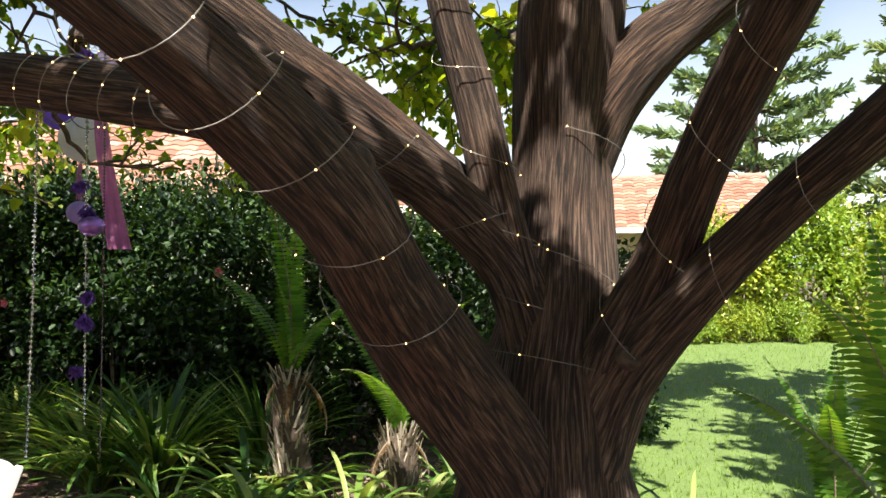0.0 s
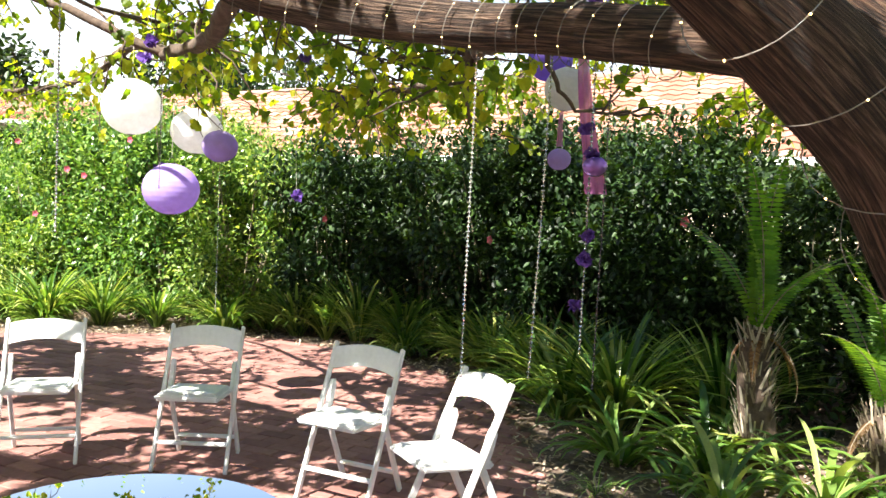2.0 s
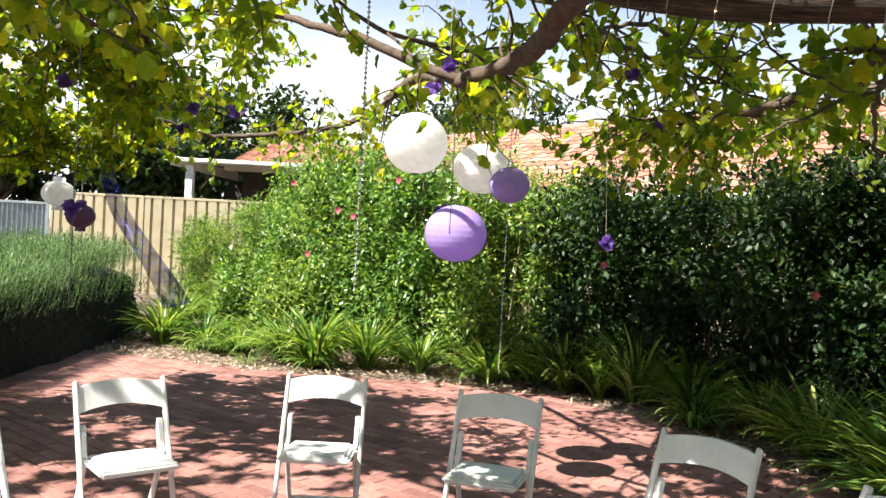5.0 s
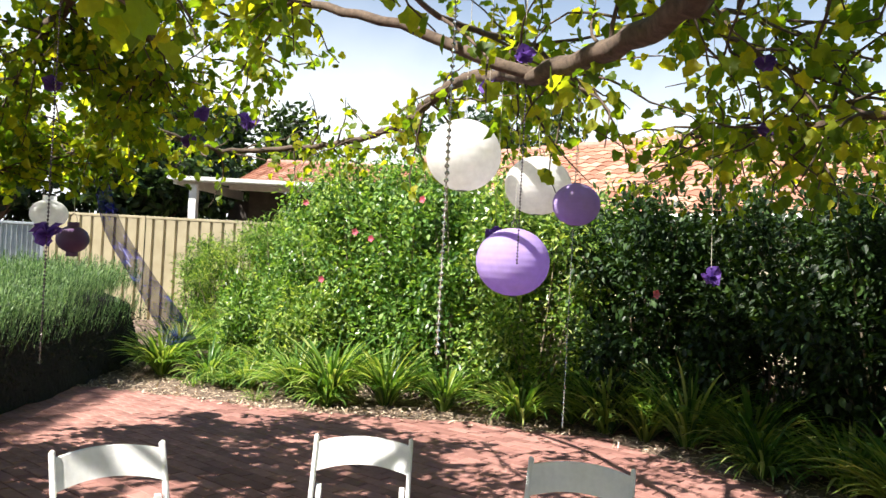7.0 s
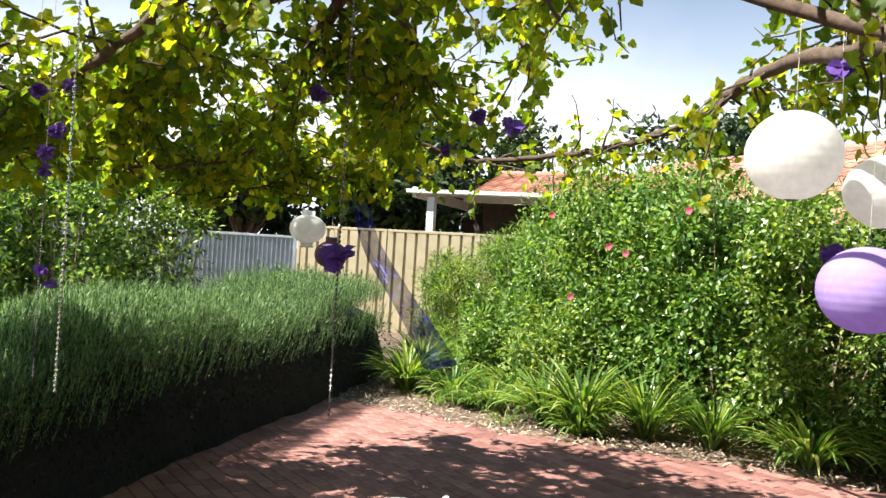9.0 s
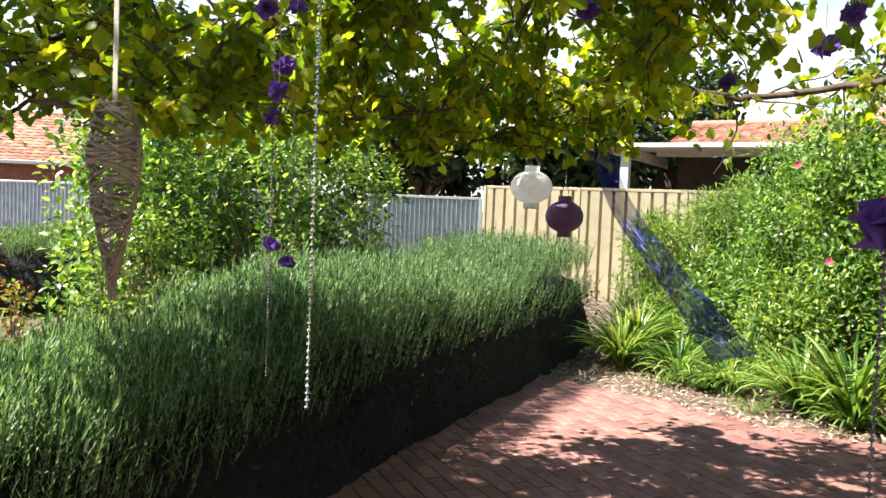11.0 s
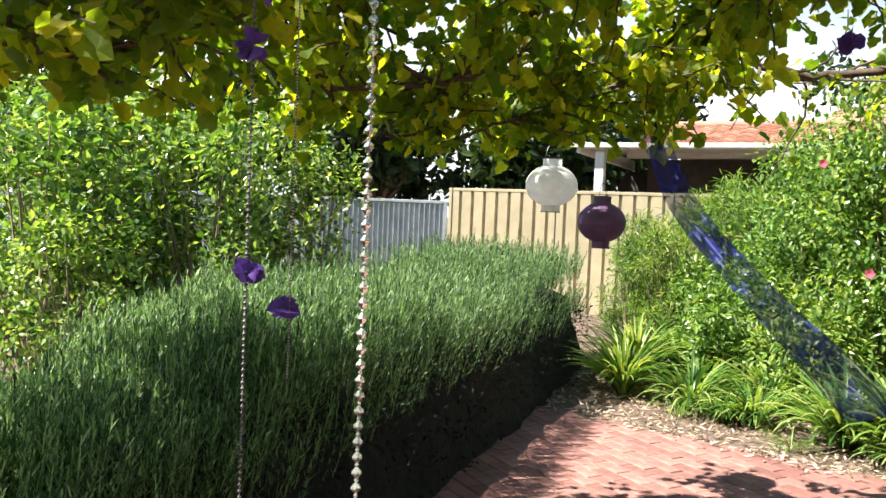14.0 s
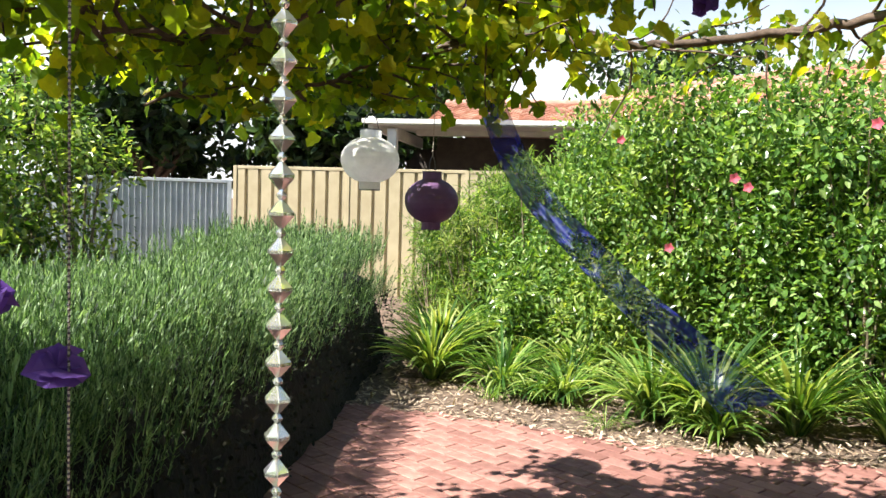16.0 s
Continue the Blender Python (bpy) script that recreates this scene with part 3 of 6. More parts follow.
# thin branches over the terrace
BOUGHS = [
    ([(-1.04, 4.66, 2.36), (-1.5, 4.85, 2.33), (-2.07, 5.03, 2.33), (-2.83, 5.18, 2.4), (-3.33, 5.33, 2.51), (-4.07, 5.47, 2.62), (-4.82, 5.61, 2.61), (-5.46, 5.71, 2.57), (-6.3, 5.6, 2.52),
      (-6.82, 5.3, 2.5), (-7.14, 4.75, 2.44), (-7.1, 4.2, 2.55)], .045, .018),
    ([(-1.04, 4.66, 2.38), (-2.0, 4.2, 2.85), (-3.2, 3.9, 3.1), (-4.5, 3.6, 3.05), (-5.6, 3.3, 2.8), (-6.6, 3.1, 2.55), (-7.3, 3.0, 2.35)], .06, .015),
    ([(-3.2, 3.9, 3.1), (-4.2, 2.9, 2.75), (-4.9, 2.1, 2.33), (-4.95, 1.77, 2.03), (-4.95, 1.5, 1.98), (-5.0, 1.1, 2.0)], .035, .012),
    ([(-4.5, 3.6, 3.05), (-5.4, 2.6, 2.75), (-6.0, 2.0, 2.5), (-6.4, 1.4, 2.4)], .03, .01),
    ([(-4.5, 3.6, 3.05), (-5.6, 4.0, 2.8), (-6.5, 3.9, 2.6), (-7.0, 3.75, 2.45)], .03, .01),
    ([(-.05, 5.15, 2.14), (-.67, 5.6, 2.24), (-1.26, 6.04, 2.3), (-2.05, 6.42, 2.3), (-2.73, 6.59, 2.34), (-3.48, 6.7, 2.38)], .035, .01),
    ([(0.4, 5.3, 2.45), (-.2, 6.6, 2.9), (-1.2, 8.3, 3.1), (-3.0, 8.8, 2.9), (-4.3, 8.7, 2.6)], .045, .012),
    ([(1.5, 6.25, 2.3), (1.1, 7.2, 2.75), (.5, 8.0, 2.8), (-.4, 8.6, 2.6), (-1.2, 9.0, 2.4)], .05, .012),
    ([(1.1, 7.2, 2.75), (1.3, 8.2, 3.2), (1.0, 9.2, 3.3)], .035, .01),
    ([(-.5, 4.4, 3.2), (-1.8, 3.4, 3.8), (-2.8, 2.5, 4.1)], .05, .015),
    ([(.3, 3.0, 3.0), (-.4, 1.6, 3.7), (-1.2, .2, 4.2)], .05, .015),
    ([(.3, 3.0, 3.0), (1.2, 1.6, 3.8), (1.6, .2, 4.3)], .05, .015),
    ([(1.6, 5.6, 4.0), (1.2, 4.4, 4.7), (.4, 3.0, 5.2)], .06, .02),
    ([(2.6, 4.9, 3.1), (2.9, 3.8, 3.9), (3.0, 2.4, 4.4)], .05, .015),
    ([(3.6, 4.8, 2.9), (4.6, 4.2, 3.4), (5.4, 3.2, 3.8)], .05, .015),
    ([(1.0, 5.0, 3.5), (-.2, 4.2, 4.2), (-1.6, 3.4, 4.6)], .04, .012),
    ([(3.2, 5.6, 3.3), (4.4, 5.6, 4.0), (5.5, 5.4, 4.4)], .05, .015),
    ([(-1.8, 3.4, 3.8), (-1.85, 3.3, 2.6), (-1.92, 3.28, 2.12)], .02, .005),
    ([(-3.0, 8.8, 2.9), (-4.4, 8.6, 2.7), (-5.8, 8.4, 2.55)], .02, .008),
    ([(-2.83, 5.18, 2.4), (-3.6, 4.6, 2.75), (-4.6, 4.4, 2.95), (-5.8, 4.7, 2.9)], .03, .01),
    ([(-6.65, 4.05, 2.54), (-6.75, 3.7, 2.33), (-6.79, 3.34, 2.16), (-6.78, 3.01, 2.06), (-6.84, 2.7, 1.93)], .02, .006),
    ([(-6.26, 3.18, 2.38), (-6.28, 2.8, 2.19), (-6.22, 2.43, 2.11), (-6.21, 2.14, 2.11)], .02, .006),
    ([(-6.44, 2.62, 2.64), (-6.68, 2.27, 2.4), (-6.93, 2.63, 2.16), (-7.11, 3.02, 2.21)], .02, .006),
    ([(-5.35, 1.78, 2.45), (-5.45, 1.37, 2.33), (-5.51, 0.99, 2.25), (-5.56, 0.69, 2.36)], .02, .006),
    ([(-6.45, 2.87, 2.39), (-6.63, 2.65, 2.11), (-6.76, 2.35, 1.93)], .02, .006),
    ([(-.67, 5.6, 2.24), (-.95, 5.8, 2.2), (-1.05, 5.92, 2.08), (-1.1, 6.0, 1.95)], .014, .005),
    ([(-2.47, 5.56, 2.57), (-2.82, 6.28, 2.86), (-2.98, 6.97, 2.88), (-2.96, 7.53, 2.84)], .022, .007),
    ([(-2.27, 6.62, 2.44), (-2.96, 6.97, 2.48), (-3.66, 7.17, 2.45), (-4.3, 7.2, 2.58)], .022, .007),
    ([(-1.97, 4.79, 2.68), (-2.46, 5.59, 2.71), (-2.7, 6.34, 2.63), (-2.65, 7.04, 2.52)], .022, .007),
    ([(-2.6, 4.35, 2.64), (-3.06, 4.91, 2.62), (-3.41, 5.59, 2.67), (-3.64, 6.08, 2.53)], .022, .007),
    ([(-0.22, 6.63, 2.73), (-0.03, 7.09, 2.75), (0.24, 7.47, 2.6), (0.44, 7.8, 2.38)], .022, .007),
    ([(0.51, 7.2, 3.1), (0.47, 7.49, 2.85), (0.78, 7.86, 2.99), (0.85, 8.14, 2.81)], .022, .007),
    ([(-1.12, 6.3, 2.77), (-1.12, 6.52, 2.52), (-1.15, 6.84, 2.19), (-0.87, 7.31, 2.17)], .022, .007),
    # twelve boughs above the view, added to shade terrace and lawn
    ([(.3, 3.0, 3.0), (-1.2, 2.0, 3.9), (-2.6, 1.0, 4.6)], .04, .012),
    ([(1.2, 1.6, 3.8), (2.6, .8, 4.4), (3.6, 1.6, 4.6)], .04, .012),
    ([(3.4, 8.4, 4.8), (4.6, 9.4, 5.2), (6.0, 9.8, 5.2)], .04, .012),
    ([(2.2, 8.6, 5.0), (2.6, 10.0, 5.4), (4.0, 10.8, 5.6)], .04, .012),
    ([(-1.6, 3.4, 4.6), (-3.2, 5.0, 4.6), (-4.6, 5.8, 4.4)], .04, .012),
    ([(-1.6, 3.4, 4.6), (-2.0, 5.2, 4.8), (-2.2, 6.6, 4.6)], .04, .012),
    ([(5.5, 5.4, 4.4), (6.8, 6.4, 4.8), (7.4, 7.8, 5.0)], .04, .012),
    ([(3.2, 5.6, 3.3), (3.6, 6.8, 4.2), (3.4, 8.4, 4.8)], .05, .015),
    ([(1.6, 5.6, 4.0), (1.9, 7.0, 4.6), (2.2, 8.6, 5.0)], .05, .015),
    ([(4.4, 5.6, 4.0), (5.2, 7.0, 4.6), (5.4, 8.6, 4.9)], .05, .015),
    ([(-1.2, .2, 4.2), (-2.2, -.2, 4.4)], .04, .012),
    ([(.4, 3.0, 5.2), (-1.0, 3.6, 5.0), (-2.6, 4.2, 4.6), (-4.0, 4.6, 4.0)], .04, .012),
    ([(-3.33, 5.33, 2.51), (-4.2, 6.0, 2.9), (-5.2, 6.6, 2.95), (-6.2, 6.9, 2.8)], .03, .01),
    ([(-1.73, 5.12, 2.63), (-1.54, 5.37, 2.75), (-1.28, 5.79, 2.98), (-1.09, 6.05, 3.18)], .02, .006),
    ([(-1.39, 5.33, 2.54), (-1.27, 5.62, 2.68), (-1.1, 5.88, 2.9), (-0.97, 6.05, 3.13)], .02, .006),
    ([(-0.3, 6.95, 3.13), (-0.05, 7.36, 3.0), (0.25, 7.75, 2.88), (0.47, 7.95, 3.14)], .02, .006),
    ([(-1.2, 6.28, 3.1), (-1.23, 6.62, 2.91), (-1.01, 6.98, 3.14)], .02, .006),
    ([(-1.84, 5.33, 2.73), (-1.75, 5.83, 2.75), (-1.6, 6.27, 2.92), (-1.42, 6.68, 3.06)], .02, .006),
    # high boughs of the crown, out of view, added to shade the tall hedge
    ([(1.6, 5.6, 4.0), (0.6, 5.6, 5.2), (-0.6, 5.5, 5.8), (-2.0, 5.4, 5.9)], .05, .015),
    ([(0.6, 5.6, 5.2), (-0.2, 4.9, 5.6), (-1.6, 4.9, 5.7), (-3.0, 5.1, 5.5)], .04, .012),
    ([(-0.6, 5.5, 5.8), (-1.6, 4.5, 5.8), (-3.0, 4.4, 5.6), (-4.4, 4.7, 5.3)], .04, .012),
    ([(-3.0, 5.1, 5.5), (-4.2, 5.6, 5.3), (-5.2, 5.9, 5.0)], .03, .01),
    ([(0.6, 5.6, 5.2), (0.3, 4.8, 5.6), (-0.3, 4.3, 5.7), (-1.2, 4.1, 5.6)], .04, .012),
    ([(0.6, 5.6, 5.2), (1.0, 5.2, 5.8), (1.6, 5.0, 6.0)], .04, .012),
    ([(-2.0, 5.4, 5.9), (-3.2, 5.5, 5.7), (-4.2, 5.4, 5.4), (-5.0, 5.6, 5.0)], .03, .01),
    # five more unseen boughs, put in to shade paving, rosemary and lower leaves
    ([(-3.0, 5.1, 5.5), (-4.6, 4.7, 5.3), (-5.8, 4.6, 5.0), (-6.6, 4.9, 4.8)], .03, .01),
    ([(-2.8, 2.5, 4.1), (-4.2, 1.6, 4.6), (-5.6, 1.0, 4.7), (-6.8, 0.8, 4.6)], .03, .01),
    ([(-2.2, -.2, 4.4), (-3.6, -1.0, 4.9), (-5.0, -1.4, 5.0), (-6.1, -1.1, 4.8)], .03, .01),
    ([(-2.6, 1.0, 4.6), (-4.0, 0.0, 4.9), (-5.4, -.5, 4.9), (-6.0, -.4, 4.8)], .03, .01),
    ([(-2.8, 2.5, 4.1), (-4.0, 2.3, 4.4), (-5.2, 2.5, 4.4), (-5.9, 2.6, 4.3)], .03, .01),
    # three unseen boughs, added for shade on the lawn
    ([(3.4, 8.4, 4.8), (4.0, 10.2, 5.3), (5.0, 12.0, 5.4)], .04, .012),
    ([(2.2, 8.6, 5.0), (3.0, 11.0, 5.5), (3.4, 12.8, 5.5)], .04, .012),
    ([(5.4, 8.6, 4.9), (6.6, 10.4, 5.2), (7.6, 12.0, 5.2)], .04, .012),
    # three unseen boughs, added to darken the trunk
    ([(1.2, 1.6, 3.8), (1.6, 2.6, 4.4), (2.4, 3.6, 4.6)], .03, .01),
    ([(0.4, 3.0, 5.2), (1.4, 3.2, 5.0), (2.6, 3.4, 4.8)], .03, .01),
    ([(-0.4, 1.6, 3.7), (0.4, 2.2, 4.3), (1.0, 3.2, 4.6)], .03, .01),
    ([(-5.26, 2.08, 2.73), (-5.27, 1.5, 2.51), (-5.23, 1.04, 2.28), (-5.13, 0.63, 2.15), (-4.99, 0.44, 2.08)], .022, .007),
    ([(-5.27, 1.5, 2.51), (-5.49, 1.11, 2.25), (-5.59, 0.79, 2.07), (-5.59, 0.57, 1.91)], .022, .007),
]
LEAFINESS = [0.7, 1.7, 1.5, 2.4, 2.4, 0.8, 1.0, 1.3, 1.3, 2.2, 2.2, 2.2, 2.2, 2.2, 2.2, 2.2, 1.7, 1.3, 1.0, 1.0, 1.8, 1.8, 1.8, 1.8, 1.8, 0.3, 0.8, 0.8, 0.8, 0.8, 0.9, 0.9, 0.5, 2.2, 2.2, 3.4, 3.4, 0.6, 0.6, 3.4, 3.4, 3.4, 3.4, 1.2, 1.2, 1.2, 0.7, 0.7, 0.7, 0.7, 0.7, 1.4, 2.0, 2.2, 1.8, 2.2, 1.8, 1.3, 2.0, 1.8, 2.0, 1.6, 2.0, 3.4, 3.4, 3.4, 2.4, 2.4, 2.4, 1.3, 1.3]
KEEP_CLEAR = [np.array(q) for q in ((-3.81, 5.39, 2.17), (-3.83, 5.88, 2.05), (-1.75, 7.55, 2.42), (-1.0, 6.6, 2.2), (-3.0, 4.9, 2.1), (-2.3, 4.5, 2.0), (-7.5, 3.42, 1.8), (-7.03, 3.6, 1.6), (-6.4, 3.2, 1.78), (-5.4, 2.95, 1.76), (-3.53, 5.56, 1.62))]
SUNWARD = np.array((0.15, -0.78, 1.0))
KEEP_CLEAR += [np.array(q) + SUNWARD * s for q in ((-3.81, 5.39, 2.17), (-3.83, 5.88, 2.05), (-3.53, 5.56, 1.62)) for s in np.arange(0.3, 3.2, 0.3)]
KEEP_CLEAR += [np.array(q) + SUNWARD * s for q in ((0.84, 5.78, 2.25), (0.62, 5.55, 2.42), (1.05, 5.9, 2.1), (0.95, 5.65, 2.3), (0.5, 5.7, 2.5)) for s in np.arange(0.3, 6.5, 0.3)]
twig_lines, leaf_at, leaf_along = [], [], []
for (pts, r0, r1), much in zip(BOUGHS, LEAFINESS):
    line = smooth_line(pts, 8)
    line[1:-1] += rng.normal(scale=0.008, size=(len(line) - 2, 3))
    taper = np.linspace(r0, r1, len(line)) * (1 if r0 > 0.0221 else np.clip(np.linspace(0.25, 2, len(line)), 0, 1))
    twig_lines.append((line, taper))
    run = np.linalg.norm(np.diff(line, axis=0), axis=1).sum()
    for _ in range(int(run * 13 * much)):
        s = 0.18 + 0.82 * rng.random()
        p = line[int(s * (len(line) - 1))]
        d = rand_dirs(1)[0] * (1, 1, 0.55) + (0, 0, -0.12)
        n, reach = 7, rng.uniform(0.25, 0.85)
        tw = [p]
        for _k in range(n):
            d = d + rng.normal(scale=0.22, size=3) + (0, 0, -0.05)
            d /= np.linalg.norm(d)
            tw.append(tw[-1] + d * reach / n)
        tw = np.array(tw)
        if tw[:, 2].min() < (1.85 if tw[0, 0] > -4.6 else 1.93) or any(np.linalg.norm(tw - q, axis=1).min() < 0.32 for q in KEEP_CLEAR):
            continue
        twig_lines.append((tw, np.linspace(0.009, 0.0025, n + 1)))
        for _k in range(int(17 * min(much, 1.5))):
            a = rng.uniform(0.15, 1) * n
            i = min(int(a), n - 1)
            q = tw[i] + (tw[i + 1] - tw[i]) * (a - i)
            leaf_at.append(q + rng.normal(scale=0.035, size=3))
            leaf_along.append(rand_dirs(1)[0] * (1, 1, 0.5) + d * 0.5 + (0, 0, -0.55))
leaf_at, leaf_along = np.array(leaf_at), np.array(leaf_along)
up = rand_dirs(len(leaf_at)) * 0.75 + (0, 0, 0.7)
child("branch", tube_mesh("branch", [(l - TREE0, r) for l, r in twig_lines], TWIG, 6), tree, "thin dark branches and twigs")["kind"] = "stuff"
# leaves of the high boughs are larger, to block more light
lv, lf = scatter(BROAD, BROAD_F, leaf_at - TREE0, frames_from(leaf_along, up), rng.uniform(0.04, 0.082, len(leaf_at)) * np.where(leaf_at[:, 2] > 3.3, 1.45, 1.0))
child("crown", np_mesh("crown", lv, lf, LEAF), tree, "broad yellow-green leaves lit from behind")["kind"] = "stuff"


# ---- shrubs ----
def shrub_meshes(w, h, count, leaf, mat, size, stems=10, lumps=30, inner=0.25):
    """Foliage of an uneven shrub, w metres in radius and h tall, and its stems."""
    a, q = rng.uniform(0, 2 * np.pi, lumps), rng.uniform(0.35, 0.8, lumps)
    hz = rng.uniform(0.08, 0.88, lumps)
    c = np.stack([np.cos(a) * q * w, np.sin(a) * q * w, hz * h], -1)
    c[:, :2] *= np.where(hz > 0.75, 0.7, 1.0)[:, None]
    lump_r = rng.uniform(0.2, 0.4, lumps) * min(w, h * 0.6)
    pick = rng.integers(0, lumps, count)
    d = rand_dirs(count)
    shell = np.where(rng.random(count) < inner, rng.uniform(0.1, 0.8, count), rng.uniform(0.75, 1.12, count))
    p = c[pick] + d * (lump_r[pick] * shell)[:, None]
    p[:, 2] = np.abs(p[:, 2])
    along = d * 0.8 + rng.normal(scale=0.55, size=(count, 3)) + (0, 0, -0.05)
    v, f = scatter(*leaf, p, frames_from(along, rand_dirs(count) * 0.5 + (0, 0, 1.0) + d * 0.3), rng.uniform(0.55, 1.25, count) * size)
    shoots = count // 60
    base = c[rng.integers(0, lumps, shoots)] + rand_dirs(shoots) * min(w, h) * 0.22
    grow = rand_dirs(shoots) * 0.6 + (0, 0, 0.7)
    sp = (base[:, None, :] + grow[:, None, :] * (np.linspace(0, 1, 9)[None, :, None] * min(w, h) * 0.36)).reshape(-1, 3)
    sp[:, 2] = np.abs(sp[:, 2])
    m = len(sp)
    v2, f2 = scatter(*leaf, sp, frames_from(rand_dirs(m) + np.repeat(grow, 9, 0) * 0.6, rand_dirs(m) * 0.5 + (0, 0, 1)), rng.uniform(0.6, 1.2, m) * size)
    v, f = np.vstack([v, v2]), np.vstack([f, f2 + len(v)])
    lines = []
    for i in range(stems):
        e = c[i % lumps]
        lines.append((smooth_line([(e[0] * 0.12, e[1] * 0.12, -0.03), (e[0] * 0.55, e[1] * 0.55, e[2] * 0.5), tuple(e * 1.05)], 4), np.linspace(0.018, 0.004, 9)))
    return np_mesh("foliage", v, f, mat), tube_mesh("stem", lines, PALE_STEM, 5)


def shrub(kinds, name, x, y, s, label, category, group, tall=1.0):
    fol, stems = kinds[rnd.randrange(len(kinds))]
    ob = new(name)
    child("foliage", fol, ob)
    child("stem", stems, ob, "pale woody stems")
    ob.matrix_basis = pose(x, y, ground_height(x, y) - 0.02, 0, 0, rnd.uniform(0, 360)) @ Matrix.Diagonal((s, s, s * tall * rnd.uniform(0.94, 1.06), 1))
    return tagged(ob, label, category, group)


WIDE = ([(q[0] * 1.25, q[1], q[2] * 1.3) for q in OVAL], OVAL_F)
NARROW = ([(q[0] * 0.7, q[1], q[2]) for q in OVAL], OVAL_F)
SHADED_KINDS = [shrub_meshes(0.95, 2.3, 11000, WIDE, SHRUB, 0.074, 14, 46, 0.42) for _ in range(3)]
SUNLIT_KINDS = [shrub_meshes(0.95, 2.4, 9800, WIDE, BRIGHT, 0.064, 18, 48, 0.38) for _ in range(3)]
AIRY_KINDS = [shrub_meshes(0.8, 2.25, 2600, WIDE, BRIGHT, 0.08, 30, 44, 0.3) for _ in range(2)]
WISPY = [shrub_meshes(0.5, 1.6, 3000, ([(q[0] * 0.3, q[1], q[2]) for q in OVAL], OVAL_F), BRIGHT, 0.1, 20, 24, 0.3)]
LAWN_KINDS = [shrub_meshes(1.2, 2.7, 7000, WIDE, LIME, 0.1, 10, 40, 0.3) for _ in range(2)]
LOW_LIME = [shrub_meshes(0.6, 0.9, 3000, NARROW, LIME, 0.085, 10, 24, 0.3)]
LOW_KINDS = [shrub_meshes(0.6, 0.9, 3500, NARROW, BRIGHT, 0.075, 10, 24, 0.3) for _ in range(2)]
# one hibiscus hedge in two leaf colours, its shade and sun painted in
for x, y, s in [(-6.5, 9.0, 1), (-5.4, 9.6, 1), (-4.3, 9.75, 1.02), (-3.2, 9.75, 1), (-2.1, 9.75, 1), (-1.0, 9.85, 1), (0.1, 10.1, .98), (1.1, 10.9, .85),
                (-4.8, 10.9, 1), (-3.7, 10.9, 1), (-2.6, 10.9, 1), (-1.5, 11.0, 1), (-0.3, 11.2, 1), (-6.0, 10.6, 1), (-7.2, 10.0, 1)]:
    shrub(SHADED_KINDS, "hedge_shrub", x, y, s, "dense hibiscus shrub in the tall hedge, tree shade put into its dark green", "shrub", "tall hedge along the bed", 1.12 if -7 < x < -2.5 else 1.0)
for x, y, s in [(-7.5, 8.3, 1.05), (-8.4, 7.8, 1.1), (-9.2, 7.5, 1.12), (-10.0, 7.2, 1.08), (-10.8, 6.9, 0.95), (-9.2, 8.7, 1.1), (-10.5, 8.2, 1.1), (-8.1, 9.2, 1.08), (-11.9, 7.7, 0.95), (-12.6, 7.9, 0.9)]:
    shrub(SUNLIT_KINDS, "hedge_shrub", x, y, s, "hibiscus shrub in the tall hedge, sunlight put into its light green", "shrub", "tall hedge along the bed", 1.0 + 0.16 * min(1.0, max(0.0, (-x - 7.0) / 2.0)))
for x, y, s in [(-11.5, 6.2, 1.2), (-10.7, 6.0, 1.25), (-12.0, 6.8, 1.3), (-9.9, 6.3, 1.2)]:
    shrub(LOW_KINDS, "low_shrub", x, y, s, "low bushy light green shrub beside the strap leaves", "shrub", "low shrubs")
for x, y, s in [(-12.0, 5.75, 0.95), (-12.5, 6.2, 1.1), (-13.0, 6.7, 1.25), (-12.2, 6.6, 1.2), (-12.7, 5.7, 1.0), (-13.3, 7.3, 1.3), (-12.3, 5.4, .8)]:
    shrub(WISPY, "wispy_shrub", x, y, s, "wispy yellow-green shrub before the cream fence", "shrub", "wispy shrubs")
for x, y, s in [(-9.5, -0.3, 1.2), (-10.8, 0.7, 1.1), (-11.5, -0.4, 1.3), (-13.0, 1.6, 1.05), (-10.9, -0.7, 1.3), (-12.5, 0.3, 1.2), (-13.6, 0.8, 1.25), (-8.9, 0.25, .75), (-13.0, -0.6, 1.25), (-12.2, -1.1, 1.2)]:
    shrub(AIRY_KINDS, "garden_shrub", x, y, s, "airy green shrub with open branches behind the rosemary", "shrub", "shrubs behind the rosemary")
for x, y, s in [(3.0, 21.8, 1.1), (4.6, 22.4, 1.2), (6.2, 22.9, 1.25), (7.8, 23.4, 1.2), (9.6, 23.8, 1.2), (2.0, 22.6, .9), (11.4, 24.2, 1.2)]:
    shrub(LAWN_KINDS, "lawn_shrub", x, y, s, "large sunny flowering shrub beyond the lawn", "shrub", "shrubs beyond the lawn")
for x, y in [(2.4, 20.6), (3.3, 20.9), (4.2, 21.2), (5.1, 21.5), (6.0, 21.8), (6.9, 22.0), (7.8, 22.3), (8.8, 22.6), (9.8, 22.9)]:
    shrub(LOW_LIME, "border_plant", x, y, 0.95, "low yellow-green border plant edging the lawn", "plant", "border along the lawn")

ROSE_KINDS = [shrub_meshes(0.35, 0.9, 330, WIDE, RED_LEAF, 0.07, 10, 14, 0.3)]
